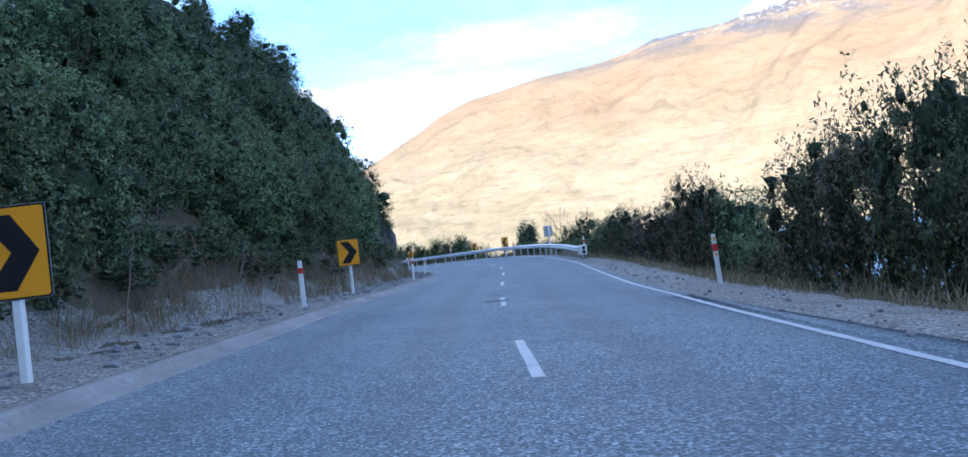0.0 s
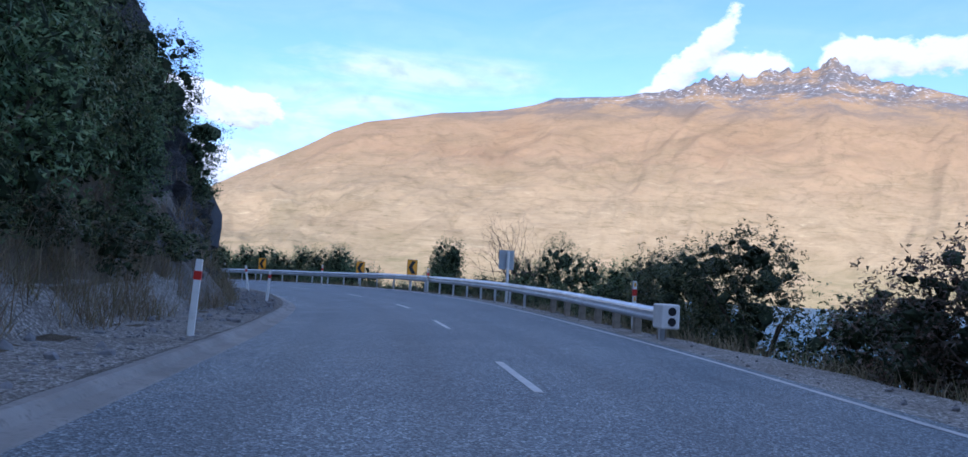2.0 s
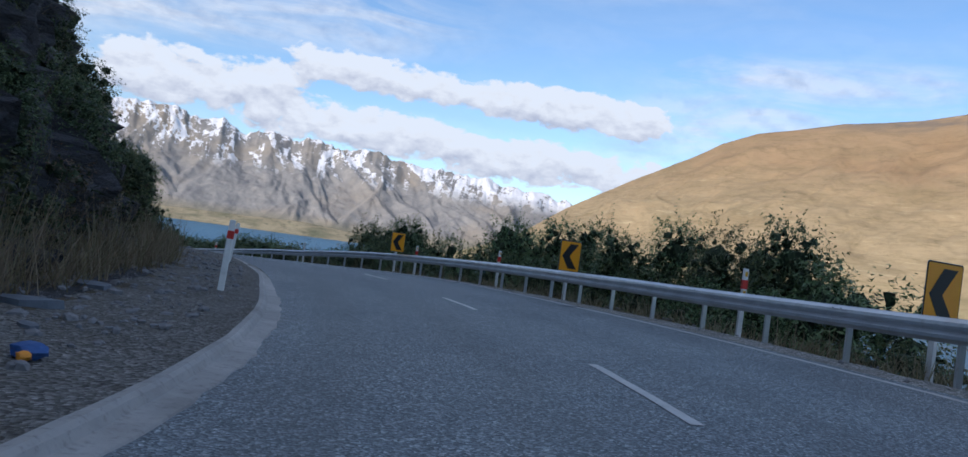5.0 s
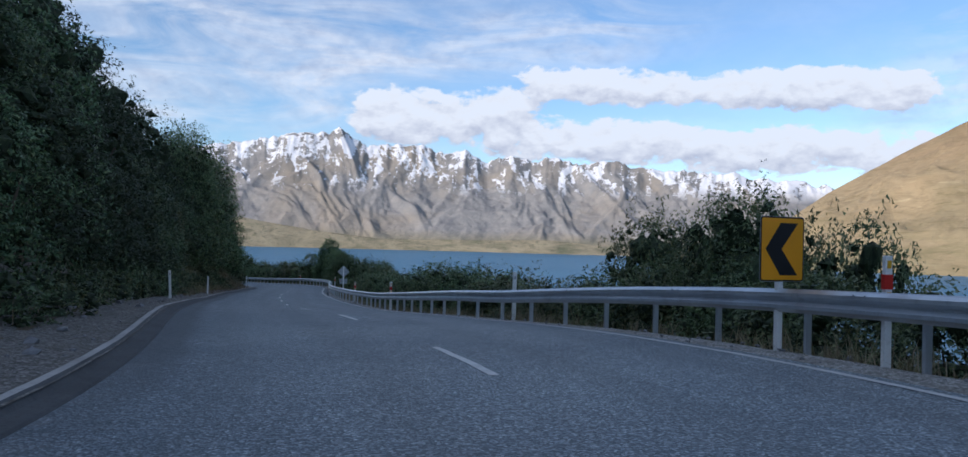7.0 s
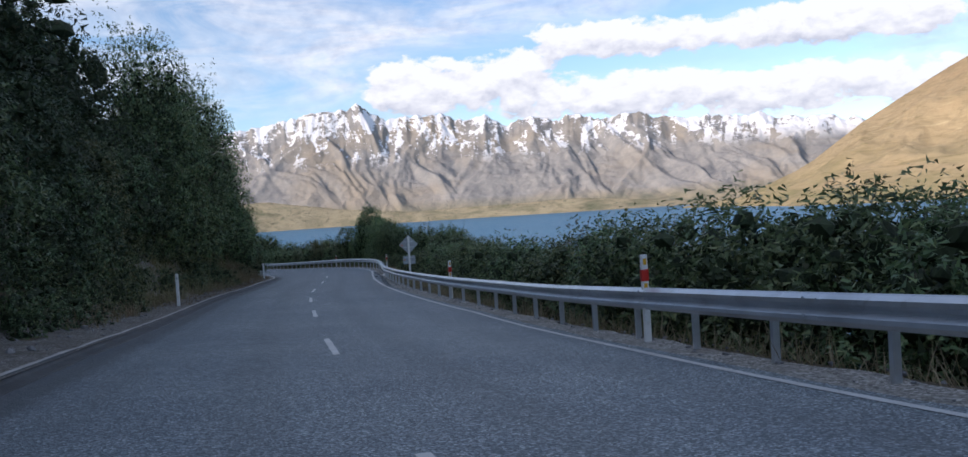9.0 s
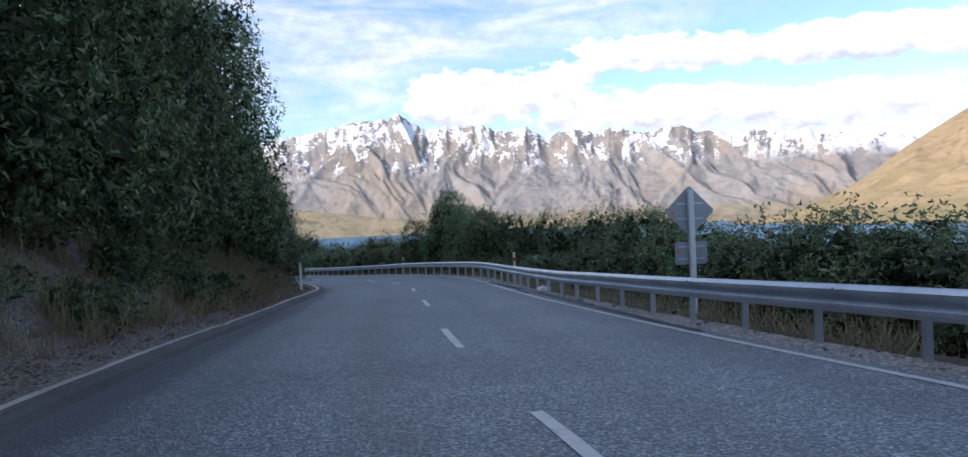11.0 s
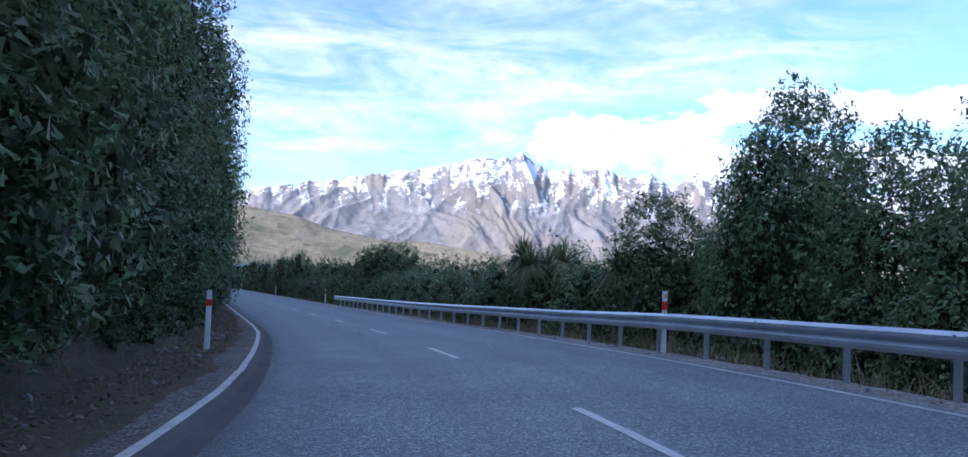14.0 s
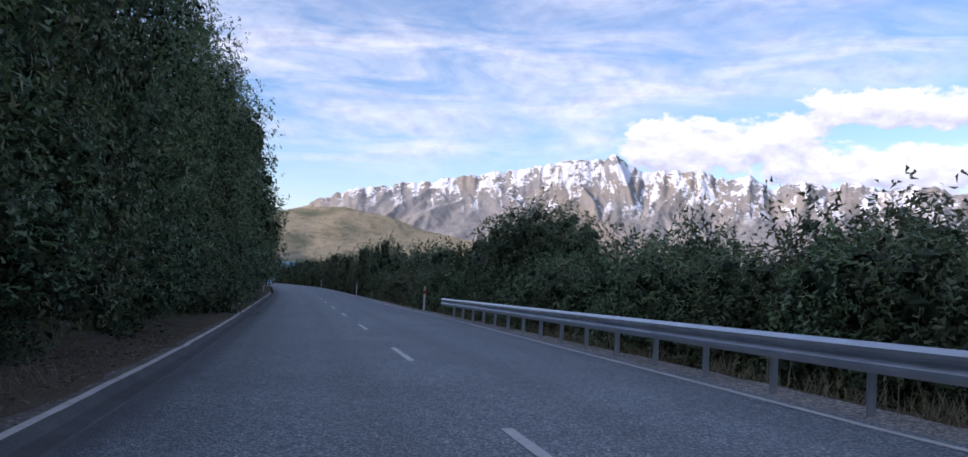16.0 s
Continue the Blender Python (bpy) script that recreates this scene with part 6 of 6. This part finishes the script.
RIGHT_POSTS = [(17.1, 4.95, "right", 0, -2), (46.0, 5.0, "right", 0, 0), (68.0, 4.75, "right", 0, 0), (81.6, 4.7, "right", 0, 0), (95.1, 4.6, "right", 0, 0), (102.4, 4.6, "right", 0, 0),
               (114.7, 4.5, "plain", 0, 0), (130.7, 4.4, "right", 0, 0), (146.7, 4.62, "right", 0, 0), (179.8, 4.38, "right", 0, 0), (206.3, 4.45, "right", 0, 0), (264.0, 4.7, "right", 0, 0), (310.0, 5.0, "plain", 0, 0), (360.0, 5.0, "plain", 0, 0)]
for s, lat, style, a, b in LEFT_POSTS + RIGHT_POSTS:
    edge_post("marker_post", s, lat, style, (a, b), 1.27 if lat > 0 and s > 40 or 65 < s < 75 else 1.14)


def chevron_sign(s, lat, right, lift, turn=0.0, size=(0.75, 0.9), tilt=0.0, post_h=None):
    """A yellow board with a black chevron on a white post; its face looks along its own -y."""
    w, h = size
    p = place(s, lat)
    m = Matrix.Translation(p) @ Matrix.Rotation(heading(s) + radians(turn), 4, "Z") @ Matrix.Rotation(radians(tilt), 4, "Y")
    ob = root("chevron_sign", m, "yellow bend sign with a black chevron on a white post", "road sign", "chevron signs round the bends")
    part("post", box("post", 0.085, 0.085, lift + h * 0.75 + 0.3, (0, 0.02, (lift + h * 0.75) / 2 - 0.15), M_WHITE, 0.006), ob)
    board = prism("board", rounded(w, h, 0.045), 0.004, M_BACK)
    bo = part("board", board, ob)
    bo.location = (0, -0.035, lift + h / 2)
    rim = part("border", prism("border", rounded(w - 0.012, h - 0.012, 0.04), 0.003, M_BLACK), bo)
    rim.location = (0, -0.0035, 0)
    face = part("face", prism("face", rounded(w - 0.05, h - 0.05, 0.03), 0.003, M_YELLOW), bo, "yellow reflective face")
    face.location = (0, -0.007, 0)
    k = 1 if right else -1
    a, t = 0.22 * w, 0.36 * w
    hh = h * 0.40
    pts = [(-a - t * 0.35, hh), (-a + t * 0.75, hh), (a + t * 0.45, 0), (-a + t * 0.75, -hh), (-a - t * 0.35, -hh), (a - t * 0.55, 0)]
    pts = [(k * x, z) for x, z in pts]
    if k < 0:
        pts = pts[::-1]
    ch = part("chevron", prism("chevron", pts, 0.003, M_BLACK), bo, "black chevron")
    ch.location = (0, -0.0105, 0)
    return ob


def rounded(w, h, r):
    pts = []
    for cx, cz, a0 in ((w / 2 - r, h / 2 - r, 0), (-w / 2 + r, h / 2 - r, 90), (-w / 2 + r, -h / 2 + r, 180), (w / 2 - r, -h / 2 + r, 270)):
        for q in range(5):
            a = radians(a0 + 22.5 * q)
            pts.append((cx + r * math.cos(a), cz + r * math.sin(a)))
    return pts


chevron_sign(6.6, -4.84, True, 0.80, size=(0.76, 0.92))
chevron_sign(25.7, -5.0, True, 0.95)
chevron_sign(71.1, 5.2, False, 0.93, turn=15)
chevron_sign(77.6, 5.2, False, 0.8, turn=15)
chevron_sign(89.9, 4.6, False, 0.8, turn=12)
chevron_sign(104.2, 4.55, False, 0.95, turn=5)


def back_sign(s, lat, diamond):
    p = place(s, lat)
    m = Matrix.Translation(p) @ Matrix.Rotation(heading(s), 4, "Z")
    ob = root("road_sign", m, "grey back of a diamond warning sign with a plate below" if diamond else "grey back of a road sign on a white post", "road sign")
    top = 2.3 if diamond else 2.15
    part("post", box("post", 0.10, 0.10, top + 0.2, (0, -0.06, (top - 0.3) / 2), M_WHITE, 0.008), ob)
    if diamond:
        b = part("board", prism("board", rounded(0.68, 0.68, 0.05), 0.012, M_BACK), ob)
        b.location, b.rotation_euler = (0, 0.0, 1.86), (0, radians(45), 0)
        plate = part("plate", prism("plate", rounded(0.62, 0.42, 0.04), 0.012, M_BACK), ob)
        plate.location = (0, 0.0, 1.08)
        for z, bw in ((2.0, 0.5), (1.72, 0.5), (1.2, 0.5), (0.97, 0.5)):
            part("bracket", box("bracket", bw, 0.02, 0.03, (0, -0.012, z), M_STEEL), ob)
        for x, z in ((-0.33, 1.84), (-0.24, 1.1)):
            part("sticker", box("sticker", 0.05, 0.003, 0.07, (x, -0.003, z), plain("orange sticker", (0.8, 0.2, 0.04), 0.5)), ob, "orange sticker")
    else:
        b = part("board", prism("board", rounded(0.66, 0.8, 0.04), 0.012, M_BACK), ob)
        b.location = (-0.05, 0.0, 1.75)
    return ob


back_sign(58.3, 4.85, False)
back_sign(160.8, 4.72, True)


def plastic_bag(s, lat):
    """Crumpled white plastic lying by the rail."""
    bm = bmesh.new()
    bmesh.ops.create_icosphere(bm, subdivisions=3, radius=1.0)
    for v in bm.verts:
        k = 1 + 0.45 * noise.noise(v.co * 2.1) + 0.25 * noise.noise(v.co * 5.0)
        v.co = Vector((v.co.x * 0.22 * k, v.co.y * 0.15 * k, max(-0.02, v.co.z * 0.12 * k + 0.05)))
    ob = new("plastic_bag", bm_mesh("plastic_bag", bm, plain("white plastic", (0.8, 0.8, 0.8), 0.4, 0.05, 8.0)))
    ob.matrix_world = Matrix.Translation(place(s, lat))
    return tagged(ob, "crumpled white plastic bag on the gravel beside the rail", "bag")


plastic_bag(171.2, 3.85)


def rock_slab(s, lat, size, turn, tilt, seed):
    """A flat broken piece of slate that fell from the cutting."""
    q = np.random.default_rng(seed)
    n = 7
    rim = [(math.cos(2 * math.pi * k / n) * size * q.uniform(0.7, 1.15), math.sin(2 * math.pi * k / n) * size * 0.5 * q.uniform(0.7, 1.15)) for k in range(n)]
    thick = size * q.uniform(0.16, 0.26)
    verts = [(x * 1.06, y * 1.06, -0.02) for x, y in rim] + [(x, y, thick * q.uniform(0.8, 1.1)) for x, y in rim] + [(0, 0, thick * 1.08)]
    faces = [(k, (k + 1) % n, n + (k + 1) % n, n + k) for k in range(n)] + [(n + k, n + (k + 1) % n, 2 * n) for k in range(n)] + [tuple(range(n - 1, -1, -1))]
    ob = new("rock_slab", mesh_from("rock_slab", verts, faces, M_SLAB))
    ob.matrix_world = Matrix.Translation(place(s, lat)) @ Matrix.Rotation(heading(s) + radians(turn), 4, "Z") @ Matrix.Rotation(radians(tilt), 4, "X")
    return tagged(ob, "flat blue-grey slab of broken slate lying on the verge", "rock", "slabs below the rock cutting")


M_SLAB = plain("blue slate", (0.13, 0.15, 0.18), 0.6, 0.3, 5.0, grime=(0.08, 0.085, 0.09))
for k, (s, lat, size, turn, tilt) in enumerate(((69.0, -5.25, 0.34, 10, 3), (69.9, -6.2, 0.5, 40, 8), (72.9, -5.35, 0.22, 100, 2), (66.3, -5.9, 0.28, 60, 4), (76.4, -5.9, 0.3, 20, 5), (79.2, -6.0, 0.36, -20, 6), (62.8, -5.6, 0.24, 80, 3), (74.8, -5.3, 0.18, 130, 2))):
    rock_slab(s, lat, size, turn, tilt, 60 + k)


def smooth_face(at, out, outline, depth):
    """A large smooth slab that stands a little out of the broken rock; its outline as seen from the road."""
    y = -Vector(out).normalized()
    x = y.cross(Vector((0, 0, 1))).normalized()
    z = x.cross(y)
    ob = new("rock_face_slab", prism("rock_face_slab", outline, depth, M_FACE))
    ob.matrix_world = Matrix((x, y, z)).transposed().to_4x4()
    ob.matrix_world.translation = Vector(at)
    return tagged(ob, "large smooth blue-grey slab standing out of the rock cutting", "rock")


M_FACE = plain("smooth dark slate", (0.062, 0.068, 0.082), 0.7, 0.35, 2.2, grime=(0.035, 0.037, 0.04))
smooth_face((-0.86, 57.93, 2.52), (0.72, -0.66, 0.18), [(-0.78, 1.12), (-0.05, 1.2), (0.32, 0.75), (0.72, 0.05), (0.66, -0.45), (0.42, -1.2), (0.05, -1.1), (-0.1, -0.55), (-0.28, 0.1), (-0.62, 0.6)], 0.9)


def crushed_wrapper(s, lat):
    """A crumpled blue wrapper with an orange end."""
    ob = root("crushed_wrapper", Matrix.Translation(place(s, lat, 0.03)) @ Matrix.Rotation(heading(s), 4, "Z"), "crumpled blue and orange plastic wrapper on the gravel verge", "litter")
    for name, size, at, mat, label in (("sleeve", (0.13, 0.09, 0.07), (0, 0, 0.03), plain("blue plastic", (0.05, 0.12, 0.34), 0.4, 0.2, 9.0), ""), ("end", (0.05, 0.05, 0.04), (0.02, -0.12, 0.01), plain("orange plastic", (0.75, 0.30, 0.03), 0.4, 0.15, 9.0), "orange end")):
        bm = bmesh.new()
        bmesh.ops.create_icosphere(bm, subdivisions=2, radius=1.0)
        for v in bm.verts:
            k = 1 + 0.5 * noise.noise(v.co * 2.3) + 0.25 * noise.noise(v.co * 5.5)
            v.co = Vector((v.co.x * size[0] * k + at[0], v.co.y * size[1] * k + at[1], max(-0.03, v.co.z * size[2] * k + at[2])))
        part(name, bm_mesh(name, bm, mat), ob, label)
    return ob


crushed_wrapper(73.4, -4.75)
